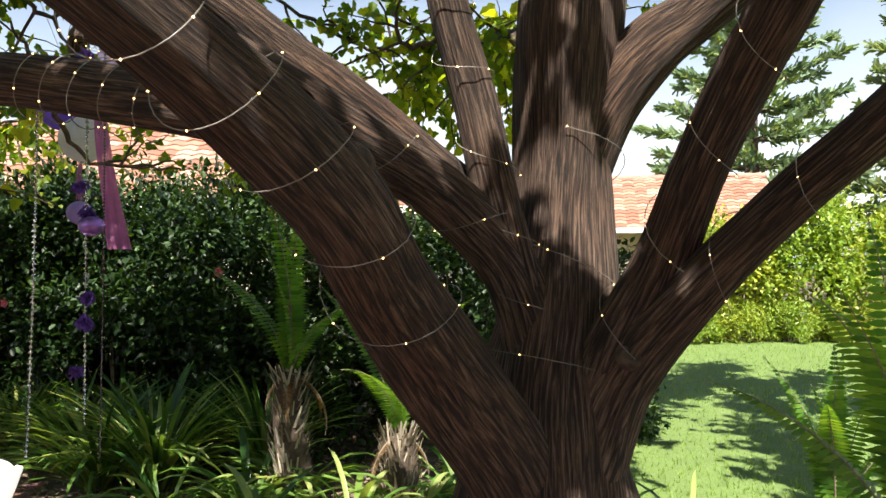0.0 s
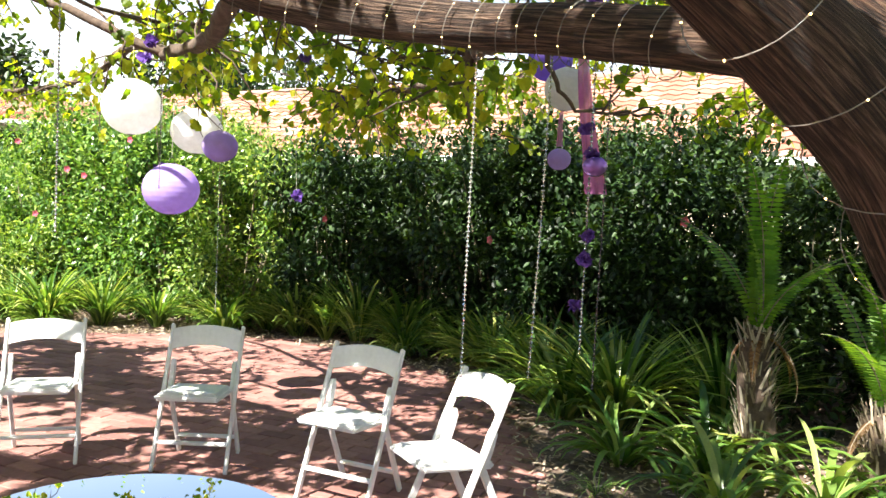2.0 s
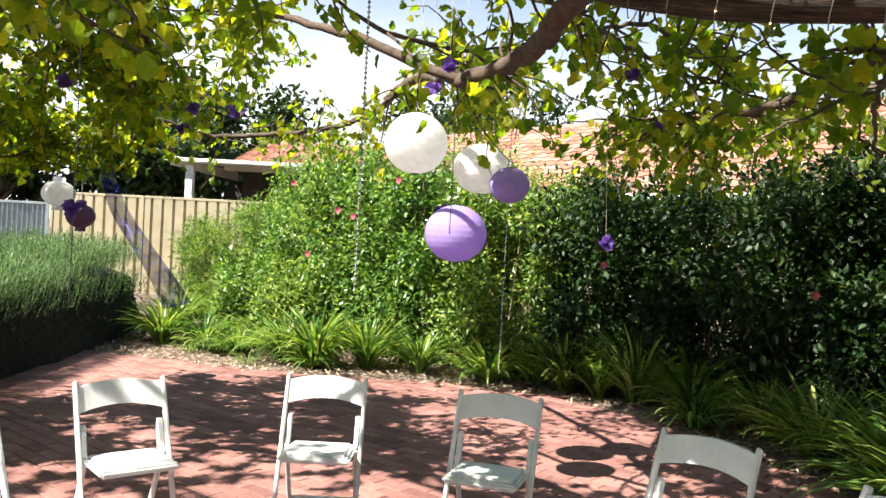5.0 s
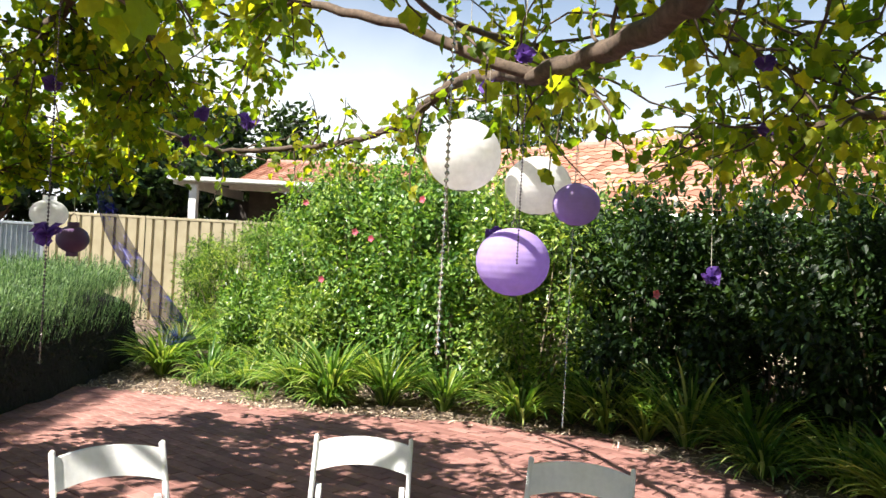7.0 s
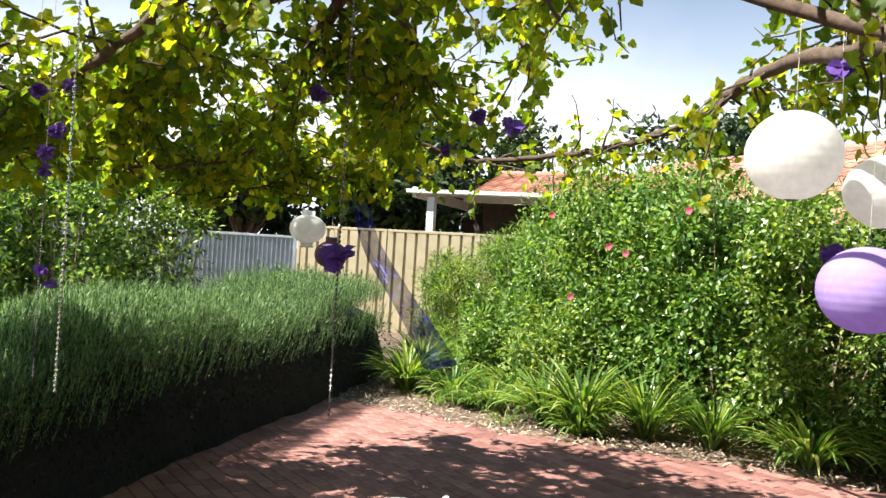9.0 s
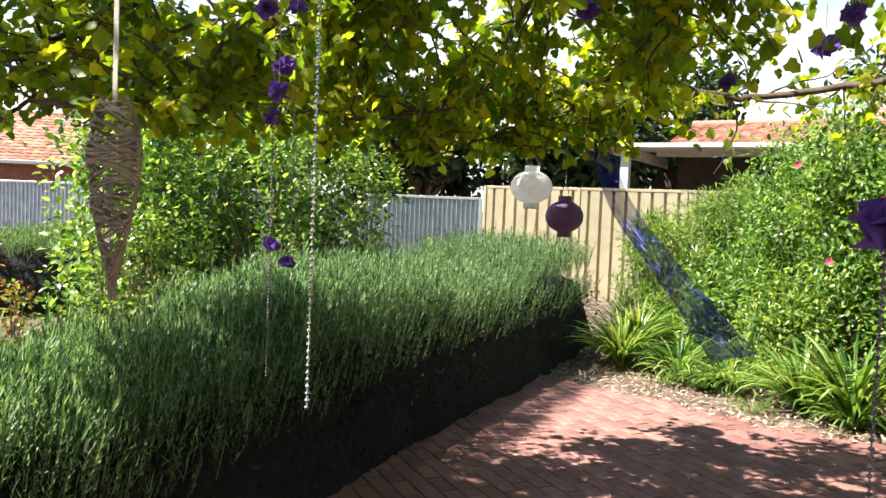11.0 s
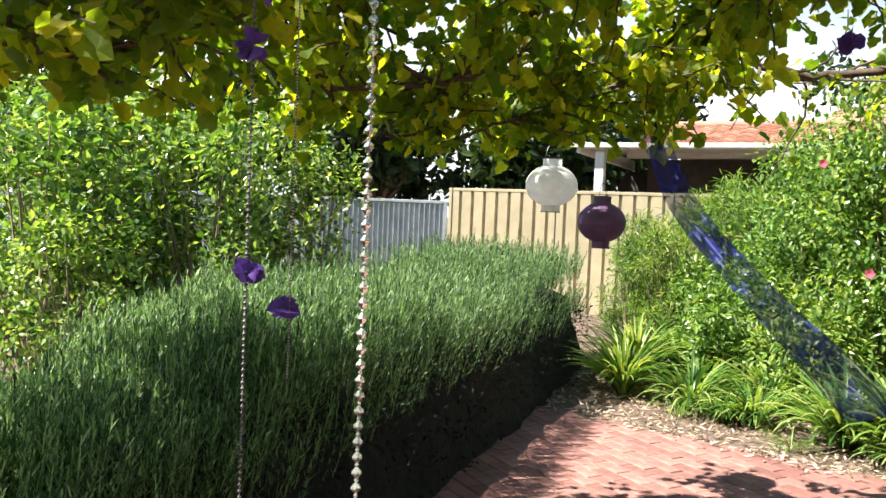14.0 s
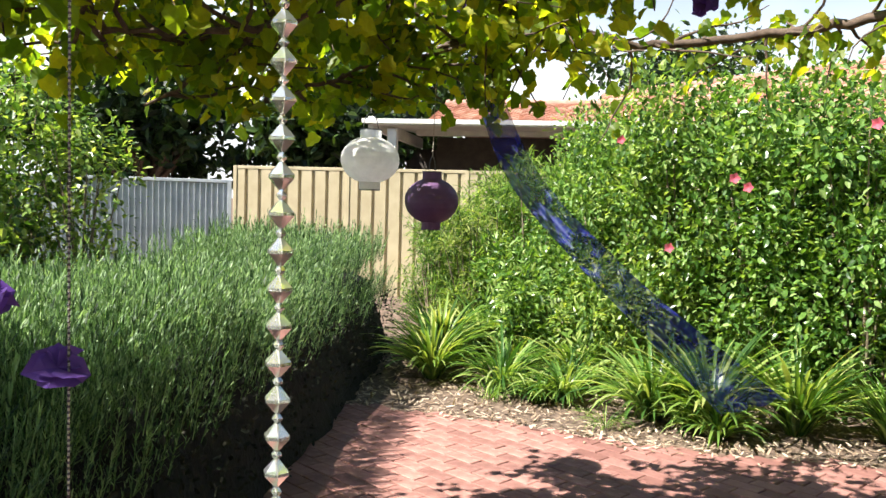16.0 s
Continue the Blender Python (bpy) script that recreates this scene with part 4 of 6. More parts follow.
for x, y, s in [(-9.5, -1.75, 1.15), (-8.9, -1.95, 1.05), (-8.5, -1.75, .95), (-9.3, -1.3, .85), (-9.9, -2.4, 1.1), (-8.3, -2.4, 1.0), (-9.9, -1.0, .6)]:
    shrub(ROSE_KINDS, "rose_bush", x, y, s, "rose bush with red and yellow-green young leaves", "shrub", "rose bushes")


def blossom(x, y, z, turn, size=0.048):
    ob = thing("hibiscus_flower", (x, y, z), "open pink hibiscus flower on the hedge", "flower", "hibiscus flowers", rz=turn)
    a = np.linspace(0, 2 * np.pi, 5, endpoint=False)
    for t in a:
        al = np.array([[math.cos(t), -0.45, math.sin(t)]])
        v, f = scatter([(q[0] * 1.9, q[1], q[2]) for q in OVAL], OVAL_F, np.zeros((1, 3)), frames_from(al, np.array([[0, -1.0, 0]])), [size])
        child("petal", np_mesh("petal", v, f, PETAL), ob)


for x, y, z, t in [(-5.27, 8.05, 1.4, 10), (-8.64, 6.75, 1.78, 40), (-8.5, 6.5, 1.84, 50), (-9.0, 6.3, 1.28, 45), (-1.4, 8.6, 1.55, 0), (-3.3, 8.5, 1.3, 0), (-7.6, 6.9, 2.2, 30), (-9.8, 6.3, 2.2, 60)]:
    blossom(x, y, z, t)


# ---- clumps of strap leaves ----
def strap_mesh(singles, count, length, width, mat, droop=1.0, spread=1.0):
    """Arching leaves: the outer ones each a mesh, the crowded inner ones joined."""
    leaves, inner_v, inner_f, o, k = [], [], [], 0, 7
    for n in range(count):
        a, L = rng.uniform(0, 2 * np.pi), length * rng.uniform(0.6, 1.15)
        lean = rng.uniform(0.5 if n < singles else 0.15, 1.0) * spread
        w = width * rng.uniform(0.7, 1.2)
        side = np.array((-math.sin(a), math.cos(a), 0))
        p, el = np.array((math.cos(a), math.sin(a), 0)) * rng.uniform(0, 0.1), 1.5 - lean * 0.7
        vs = []
        for i in range(k):
            s = i / (k - 1)
            ww = w * (0.6 + 0.7 * s) * (1 - s**4)
            vs += [p - side * ww * 0.5, p + (0, 0, -0.25 * ww), p + side * ww * 0.5]
            p = p + np.array((math.cos(a) * math.cos(el), math.sin(a) * math.cos(el), math.sin(el))) * L / (k - 1)
            el -= (0.16 + 0.42 * lean * s) * droop
        fs = [q for b in range(0, k * 3 - 3, 3) for q in ((b, b + 1, b + 4, b + 3), (b + 1, b + 2, b + 5, b + 4))]
        if n < singles:
            leaves.append(np_mesh("leaf", vs, fs, mat, True))
        else:
            inner_v += vs
            inner_f += [tuple(c + o for c in q) for q in fs]
            o += k * 3
    return leaves, np_mesh("inner_leaf", inner_v, inner_f, mat, True)


AGAP = [strap_mesh(22, n, L, w, STRAP, dr, sp) for n, L, w, dr, sp in ((190, 0.95, 0.04, 0.85, 1.0), (150, 0.82, 0.036, 0.95, 1.15), (200, 1.0, 0.04, 0.75, 0.9), (140, 0.74, 0.04, 0.9, 1.1), (170, 0.9, 0.034, 1.0, 1.0))]
CLIVIA = [strap_mesh(16, 38, 0.62, 0.055, STRAP, 1.15, 1.2) for _ in range(2)]
TUFT = [strap_mesh(8, 60, 0.28, 0.008, BRIGHT, 1.2, 1.1)]


def clump(meshes, name, x, y, s, label, category, group):
    ob = thing(name, (x, y, ground_height(x, y) - 0.02), label, category, group, rz=rnd.uniform(0, 360))
    ob.scale = (s, s, s)
    leaves, inner = meshes[rnd.randrange(len(meshes))]
    child("inner_leaf", inner, ob)["kind"] = "stuff"
    for me in leaves:
        child("leaf", me, ob)


for x, y, s in [(-10.3, 4.75, .85), (-10.9, 5.0, .9), (-9.9, 5.15, .9), (-10.3, 5.5, 1.0), (-9.3, 5.5, .95), (-9.7, 5.9, 1.0), (-8.75, 5.85, 1.05), (-8.35, 6.35, 1.05), (-9.0, 6.3, 1.0), (-7.95, 6.85, 1.0),
                (-7.6, 7.3, .9), (-11.2, 5.5, .9), (-8.0, 6.2, .7), (-9.35, 5.25, .6), (-8.45, 6.05, .6)]:
    clump(AGAP, "agapanthus", x + rnd.uniform(-0.12, 0.12), y + rnd.uniform(-0.1, 0.12), s * rnd.uniform(0.66, 0.9), "clump of arching bright green strap leaves in sun", "plant", "strap-leaved border")
for x, y, s in [(-7.0, 7.75, .9), (-6.3, 8.35, .9), (-5.6, 8.75, .95), (-4.9, 8.85, .9), (-4.2, 8.85, 1.0), (-3.5, 8.8, 1.0), (-2.8, 8.65, 1.05), (-2.2, 8.2, 1.1), (-1.6, 8.3, 1.1), (-2.5, 9.0, 1.0), (-1.2, 8.7, 1.0),
                (-3.9, 9.2, .9), (-5.2, 9.1, .9), (-6.7, 8.2, .7), (-4.55, 8.75, .7), (-3.1, 8.5, .75), (-1.95, 8.7, .9), (-5.9, 8.5, .75)]:
    clump(AGAP, "agapanthus", x + rnd.uniform(-0.15, 0.15), y + rnd.uniform(-0.1, 0.15), s * rnd.uniform(0.82, 1.08), "clump of dark green strap leaves in the shade", "plant", "strap-leaved border")
for x, y, s in [(-1.15, 7.55, 1.0), (-0.75, 7.9, 1.1), (-0.35, 7.35, .95), (0.05, 7.75, 1.0), (0.35, 8.1, 1.0), (-0.6, 8.3, 1.1), (0.75, 7.7, .9), (0.5, 8.6, 1.0), (1.5, 7.6, .9), (2.0, 7.9, .9)]:
    clump(CLIVIA, "clivia", x, y, s, "broad glossy strap-leaved plant under the tree", "plant", "plants under the tree")
for x, y, s in [(0.75, 7.1, 1.0), (-0.9, 6.95, .7), (-9.55, 5.0, 1.1), (-8.55, 5.5, .9)]:
    clump(TUFT, "grass_tuft", x, y, s, "small tuft of fine yellow-green grass", "plant", "grass tufts")


# ---- ferns ----
def frond_arrays(length, width, el, droop, pairs=38):
    """One fern frond along +x: a rib and paired leaflets."""
    vs, fs, rib, o = [], [], [], 0
    p = np.zeros(3)
    for i in range(pairs + 1):
        s = i / pairs
        rib.append(p.copy())
        t = np.array((math.cos(el), 0, math.sin(el)))
        w = width * math.sin(math.pi * min(1, 0.12 + 0.88 * s)) ** 0.8 * (1 - 0.5 * s)
        if i > 1:
            for sgn in (1, -1):
                tip = p + np.array((0.25 * w * t[0], sgn * w, 0.25 * w * t[2] - 0.25 * w))
                b = length / pairs * 0.46
                mid = p + (tip - p) * 0.55
                vs += [p - t * b * .6, p + t * b * .6, mid + t * b, tip, mid - t * b]
                fs += [(o, o + 1, o + 2, o + 4), (o + 4, o + 2, o + 3, o + 3)]
                o += 5
        p = p + t * length / pairs
        el -= droop / pairs
    tri = []
    for a, b, c, d in fs:
        tri.append((a, b, c))
        if c != d:
            tri.append((a, c, d))
    return np.array(vs), np.array(tri), np.array(rib)


def tree_fern(x, y, trunk_h, n, length, mat_label, dry):
    ob = thing("tree_fern", (x, y, -0.02), mat_label, "fern", "tree ferns under the tree")
    bm = bmesh.new()
    line = np.array([(0.02 * math.sin(z * 7), 0.02 * math.cos(z * 5), z) for z in np.linspace(0, trunk_h, 12)])
    v, f = tube_arrays(line, 0.105 * (1.1 - 0.25 * np.linspace(0, 1, 12)), 16, 0.3, x)
    child("trunk", np_mesh("trunk", v, f, TWIG, True), ob, "fibrous brown trunk")
    k = 260
    a, z = rng.uniform(0, 2 * np.pi, k), rng.uniform(0.02, 1, k) ** 0.8 * trunk_h
    pl = np.stack([0.105 * np.cos(a), 0.105 * np.sin(a), z], -1)
    al = np.stack([np.cos(a) * 0.35, np.sin(a) * 0.35, np.full(k, 0.9)], -1) + rng.normal(scale=0.15, size=(k, 3))
    v, f = scatter([(-0.06, 0, 0), (0.06, 0, 0), (0.04, 1, 0.05), (-0.04, 1, 0.05)], [(0, 1, 2, 3)], pl, frames_from(al, np.stack([np.cos(a), np.sin(a), 0 * a], -1)), rng.uniform(0.07, 0.16, k))
    child("old_stalk", np_mesh("old_stalk", v, f, MULCH), ob, "grey-brown stubs of old fronds")["kind"] = "stuff"
    for i in range(n + dry):
        dead = i >= n
        v, f, rib = frond_arrays(length * rnd.uniform(0.7, 1.1) * (0.42 if dead else 1), 0.13 if not dead else 0.05, 1.25 if not dead else 0.1, rnd.uniform(0.6, 1.3) if not dead else 1.6)
        fr = child("frond", np_mesh("frond", v, f, DRY_FERN if dead else FERN), ob, "dry brown frond" if dead else "")
        fr.matrix_basis = pose(0, 0, trunk_h, 0, rnd.uniform(-35, 5) if not dead else 20, 360 * i / max(1, n if not dead else dry) + rnd.uniform(-20, 20))
        child("rib", tube_mesh("rib", [(rib, np.linspace(0.006, 0.0015, len(rib)))], PALE_STEM, 5), fr)


tree_fern(-0.55, 8.1, 0.9, 7, 1.15, "tree fern with a fibrous trunk and upright green fronds", 5)
tree_fern(0.15, 8.3, 0.5, 8, 1.2, "short tree fern with a shaggy trunk and bright fronds", 3)
tree_fern(2.57, 5.67, 0.75, 9, 1.15, "spreading fern beside the lawn with drooping fronds", 6)
tree_fern(2.7, 7.7, 0.2, 9, 0.95, "low fern beside the tree with some brown fronds", 6)


# ---- rosemary hedge ----
def sprig():
    """A spike of narrow leaves turning round a stalk."""
    t, f = [], []
    for i in range(12):
        h, an = 0.06 + 0.076 * i, i * 2.4
        c, d = math.cos(an), math.sin(an)
        o = len(t)
        r = 0.13 * (1 - 0.055 * i)
        t += [(0.015 * -d, h, 0.015 * c), (0.015 * d, h, -0.015 * c), (r * c + 0.006 * d, h + 0.12, r * d - 0.006 * c), (r * c - 0.006 * d, h + 0.12, r * d + 0.006 * c)]
        f.append((o, o + 1, o + 2, o + 3))
    o = len(t)
    t += [(-0.01, 0, 0), (0.01, 0, 0), (0.006, 1, 0), (-0.006, 1, 0)]
    f.append((o, o + 1, o + 2, o + 3))
    return t, f


def rosemary():
    """Upright sprigs over a woody core coloured dark for shade, along the edge of the paving."""
    a, b = np.array((-11.5, 4.3)), np.array((-1.2, 0.05))
    mid = np.array((-5.6, 1.6))
    ob = thing("rosemary_hedge", (-6.0, 1.2, 0), "long clipped rosemary hedge with upright sprigs beside the paving", "hedge")
    base = np.array((-6.0, 1.2, 0.0))

    def edge(s):
        return (1 - s) ** 2 * a + 2 * s * (1 - s) * (2 * mid - (a + b) / 2) + s**2 * b

    n = 27000
    s = rng.random(n) ** 0.9
    e = np.array([edge(q) for q in s])
    tang = np.array([edge(min(1, q + 0.01)) - edge(q - 0.01) for q in s])
    tang /= np.linalg.norm(tang, axis=1)[:, None]
    back = np.stack([tang[:, 1], -tang[:, 0]], -1)
    back *= np.sign(-back[:, 1])[:, None]
    depth = rng.uniform(-0.3, 1.25, n)
    top = 1.08 + 0.16 * np.clip(1 - s * 4, 0, 1) + 0.06 * np.sin(s * 23) + 0.05 * np.sin(s * 61 + 1)
    front = rng.random(n) < 0.05
    depth = np.where(front, rng.uniform(-0.38, -0.22, n), depth)
    z = np.where(front, rng.uniform(0.5, 0.8, n), top - 0.2 - 0.1 * np.abs(depth - 0.55) ** 2 + rng.normal(scale=0.05, size=n))
    depth = np.where(depth < 0, depth, depth * (0.42 + 0.58 * np.clip((-e[:, 0] - 4.6) / 3.2, 0, 1)))
    z = z - 0.2 * np.clip((e[:, 0] + 7.0) / 2.0, 0, 1)
    xy = e + back * depth[:, None]
    lean = np.where(front, -0.25, (depth - 0.55) * 0.2)
    al = np.concatenate([back * lean[:, None], np.ones((n, 1))], 1) + rng.normal(scale=0.09, size=(n, 3))
    t, f = sprig()
    v, f = scatter(t, f, np.concatenate([xy, z[:, None]], 1) - base, frames_from(al, rand_dirs(n)), rng.uniform(0.13, 0.27, n) * np.where(rng.random(n) < 0.12, 1.35, 1.0))
    child("sprig", np_mesh("sprig", v, f, ROSEMARY), ob, "grey-green needle-leaved sprigs")["kind"] = "stuff"
    # woody core; the hedge's inner shade is put into its near-black colour
    k = 60
    vs, fs = [], []
    for i, q in enumerate(np.linspace(0, 1, k)):
        c, tg = edge(q), edge(min(1, q + .01)) - edge(max(0, q - .01))
        tg = tg / np.linalg.norm(tg)
        bk = np.array((tg[1], -tg[0]))
        bk *= np.sign(-bk[1])
        thin = 0.42 + 0.58 * min(1, max(0, (-c[0] - 4.6) / 3.2))
        for dd, zz in ((-0.4, 0), (-0.32, 0.3), (-0.2, 0.6), (-0.14, 0.78), (0.3, 0.88), (0.8, 0.9), (1.15, 0.65), (1.1, 0)):
            pt = np.array((*(c + bk * (dd if dd < 0.1 else 0.1 + (dd - 0.1) * thin)), zz * (0.72 + 0.28 * thin))) - base
            pt += np.array(noise.noise_vector(Vector(pt) * 3)) * 0.09
            vs.append(pt)
        if i:
            for j in range(7):
                fs.append(((i - 1) * 8 + j, (i - 1) * 8 + j + 1, i * 8 + j + 1, i * 8 + j))
    child("core", np_mesh("core", vs, fs, SHADED_CORE, True), ob, "woody inside with its shade put into a near-black colour")
    # side leaves, coloured near black for the shade on this face
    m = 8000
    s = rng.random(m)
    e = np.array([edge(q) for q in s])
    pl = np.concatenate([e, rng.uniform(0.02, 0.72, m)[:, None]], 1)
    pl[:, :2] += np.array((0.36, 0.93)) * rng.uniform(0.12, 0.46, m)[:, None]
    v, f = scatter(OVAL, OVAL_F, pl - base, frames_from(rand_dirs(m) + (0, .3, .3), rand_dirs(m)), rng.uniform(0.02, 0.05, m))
    child("side_leaf", np_mesh("side_leaf", v, f, SHADED_LEAF), ob, "leaves of the hedge's side, shade put into their near-black colour")["kind"] = "stuff"


def far_hedge(a, b, h, w):
    """A clipped rosemary hedge of even width across the side garden."""
    a, b = np.array(a), np.array(b)
    mid = (a + b) / 2
    ob = thing("rosemary_hedge", (*mid, 0), "clipped rosemary hedge across the side garden behind the roses", "hedge")
    d = (b - a) / np.linalg.norm(b - a)
    side = np.array((-d[1], d[0]))
    L, n = np.linalg.norm(b - a), 9000
    u, q = rng.uniform(-L / 2, L / 2, n), rng.uniform(-w / 2, w / 2, n)
    z = h - 0.26 + 0.05 * np.sin(u * 2.3) - 0.3 * (np.abs(q) / w) ** 3 + rng.normal(scale=0.04, size=n)
    pl = np.column_stack([d[0] * u + side[0] * q, d[1] * u + side[1] * q, z])
    al = np.column_stack([side[0] * q * 0.4, side[1] * q * 0.4, np.ones(n)]) + rng.normal(scale=0.1, size=(n, 3))
    v, f = scatter(*sprig(), pl, frames_from(al, rand_dirs(n)), rng.uniform(0.18, 0.34, n))
    child("sprig", np_mesh("sprig", v, f, ROSEMARY), ob, "grey-green needle-leaved sprigs")["kind"] = "stuff"
    # core sheet, coloured near black in place of the shade inside
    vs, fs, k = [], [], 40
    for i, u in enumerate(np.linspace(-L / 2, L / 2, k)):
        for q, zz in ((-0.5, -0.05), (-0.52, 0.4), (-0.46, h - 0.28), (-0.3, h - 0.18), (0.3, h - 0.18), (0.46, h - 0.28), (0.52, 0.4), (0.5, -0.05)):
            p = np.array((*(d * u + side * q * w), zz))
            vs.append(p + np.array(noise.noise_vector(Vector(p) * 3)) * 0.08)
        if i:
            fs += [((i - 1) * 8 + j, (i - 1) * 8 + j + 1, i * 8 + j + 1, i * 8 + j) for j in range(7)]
    child("core", np_mesh("core", vs, fs, SHADED_CORE, True), ob, "woody inside with its shade put into a near-black colour")


# shade of the hedge's terrace side, given as leaf colour
SHADED_LEAF = leafy("shaded_leaf", [(0.008, 0.012, 0.006), (0.016, 0.018, 0.01), (0.03, 0.028, 0.018)], 0.05, 0.8)
# core colour this dark stands in for shade under the sprigs
SHADED_CORE = surface("shaded_woody_core", 20, [(0.3, (0.005, 0.0055, 0.0035)), (0.7, (0.014, 0.013, 0.009))], 0.95, bumps=0.8, dist=0.05)
rosemary()
far_hedge((-12.7, -0.4), (-11.2, -7.5), 1.12, 1.7)


# ---- folding chairs ----
def folding_chair():
    ob = new("folding_chair")
    W = 0.21
    for s in (-1, 1):
        bm = bmesh.new()
        bar(bm, (s * W, -0.17, 0), (s * W, 0.17, 0.8), 0.02, 0.036, 0.006)
        part("side_rail", bm, WHITE, ob)
        bm = bmesh.new()
        bar(bm, (s * (W - 0.028), 0.25, 0), (s * (W - 0.028), 0.03, 0.46), 0.02, 0.036, 0.005)
        part("rear_leg", bm, WHITE, ob)
        bm = bmesh.new()
        pts = [(0.015, 0.43), (0.075, 0.43), (0.1, 0.5), (0.118, 0.57), (0.11, 0.6), (0.09, 0.6), (0.072, 0.57), (0.05, 0.49)]
        f = bm.faces.new([bm.verts.new((s * (W - 0.028) - 0.011, y, z)) for y, z in pts])
        g = bmesh.ops.extrude_face_region(bm, geom=[f])
        bmesh.ops.translate(bm, verts=[v for v in g["geom"] if isinstance(v, bmesh.types.BMVert)], vec=(0.022, 0, 0))
        bmesh.ops.recalc_face_normals(bm, faces=bm.faces)
        part("hinge_bracket", bm, WHITE, ob)
    # curved backrest with an arched top and bottom edge
    bm = bmesh.new()
    n, rows = 16, []
    for i in range(n + 1):
        u = i / n * 2 - 1
        x, bow = u * (W - 0.008), 0.03 * (1 - u * u)
        lo, hi = 0.655 + 0.028 * (1 - u * u), 0.772 + 0.022 * (1 - u * u)
        ring = []
        for z, dy in ((lo, -0.009), (hi, -0.009), (hi, 0.009), (lo, 0.009)):
            ring.append(bm.verts.new((x, -0.17 + z * 0.425 + bow + dy, z)))
        rows.append(ring)
    for a, b in zip(rows, rows[1:]):
        for j in range(4):
            bm.faces.new((a[j], a[(j + 1) % 4], b[(j + 1) % 4], b[j]))
    bm.faces.new(rows[0])
    bm.faces.new(rows[-1])
    bmesh.ops.recalc_face_normals(bm, faces=bm.faces)
    part("backrest", bm, WHITE, ob)
    bm = bmesh.new()
    bmesh.ops.create_cube(bm, size=1, matrix=pose(0, -0.06, 0.435, -3) @ Matrix.Diagonal((0.36, 0.36, 0.035, 1)))
    bmesh.ops.bevel(bm, geom=bm.edges[:], offset=0.012, segments=2, affect="EDGES")
    part("seat", bm, WHITE, ob)
    bm = bmesh.new()
    bmesh.ops.create_cube(bm, size=1, matrix=pose(0, -0.06, 0.457, -3) @ Matrix.Diagonal((0.31, 0.3, 0.016, 1)))
    bmesh.ops.bevel(bm, geom=bm.edges[:], offset=0.007, segments=2, affect="EDGES")
    part("seat_pad", bm, WHITE, ob)
    for nm, y, z, w in (("front_stretcher", -0.105, 0.155, 0.4), ("rear_stretcher", 0.195, 0.115, 0.345)):
        bm = bmesh.new()
        bar(bm, (-w / 2, y, z), (w / 2, y, z), 0.034, 0.018, 0.004)
        part(nm, bm, WHITE, ob)
    return tagged(ob, "white folding resin garden chair standing open on the red pavers", "chair", "ring of folding chairs")


CHAIR_TOPS = [((-2.82, 2.78), (-3.0, 3.15)), ((-3.41, 3.48), (-3.49, 3.89)), ((-3.46, 4.547), (-3.275, 4.93)), ((-2.863, 5.304), (-2.582, 5.61)), ((-1.898, 5.816), (-1.506, 5.967)), ((-1.008, 5.951), (-0.605, 5.841))]
first = None
for (ax, ay), (bx, by) in CHAIR_TOPS:
    d = math.atan2(by - ay, bx - ax)
    m = pose((ax + bx) / 2 + 0.17 * math.sin(d), (ay + by) / 2 - 0.17 * math.cos(d), 0.0, 0, 0, math.degrees(d))
    if first is None:
        first = folding_chair()
        first.matrix_basis = m
    else:
        copy_thing(first, m)


# ---- mirror table ----
def mirror_table(x, y, h, r):
    ob = thing("mirror_table", (x, y, 0), "low round table with a mirror top reflecting the sky", "table")
    bm = bmesh.new()
    bmesh.ops.create_cone(bm, cap_ends=True, segments=64, radius1=r, radius2=r, depth=0.012, matrix=pose(0, 0, h - 0.006))
    part("mirror_top", bm, MIRROR, ob, "round mirror glass")
    bm = bmesh.new()
    bmesh.ops.create_cone(bm, cap_ends=True, segments=48, radius1=r - 0.02, radius2=r - 0.01, depth=0.02, matrix=pose(0, 0, h - 0.022))
    part("tabletop", bm, WHITE, ob)
    for i in range(4):
        a = i * math.pi / 2 + 0.5
        bm = bmesh.new()
        bar(bm, (0.75 * r * math.cos(a), 0.75 * r * math.sin(a), 0), (0.6 * r * math.cos(a), 0.6 * r * math.sin(a), h - 0.03), 0.03, 0.03)
        part("leg", bm, WHITE, ob)


mirror_table(-0.85, 4.2, 0.45, 0.58)


# ---- hanging decorations ----
def bough_above(x, y, least):
    """The height of the nearest twig or leaf above a place, so that strings end in the tree."""
    best = None
    for line, _r in twig_lines:
        d = np.hypot(line[:, 0] - x, line[:, 1] - y)
        i = int(d.argmin())
        if line[i, 2] > least and (best is None or d[i] < best[0]):
            best = (d[i], line[i])
    return best[1]


def string(ob, a, b, r=0.0018, mat=None, name="string"):
    child(name, tube_mesh(name, [(np.array([a, ((a[0] + b[0]) / 2, (a[1] + b[1]) / 2, (a[2] + b[2]) / 2), b], float), [r] * 3)], mat or CORD, 5), ob)


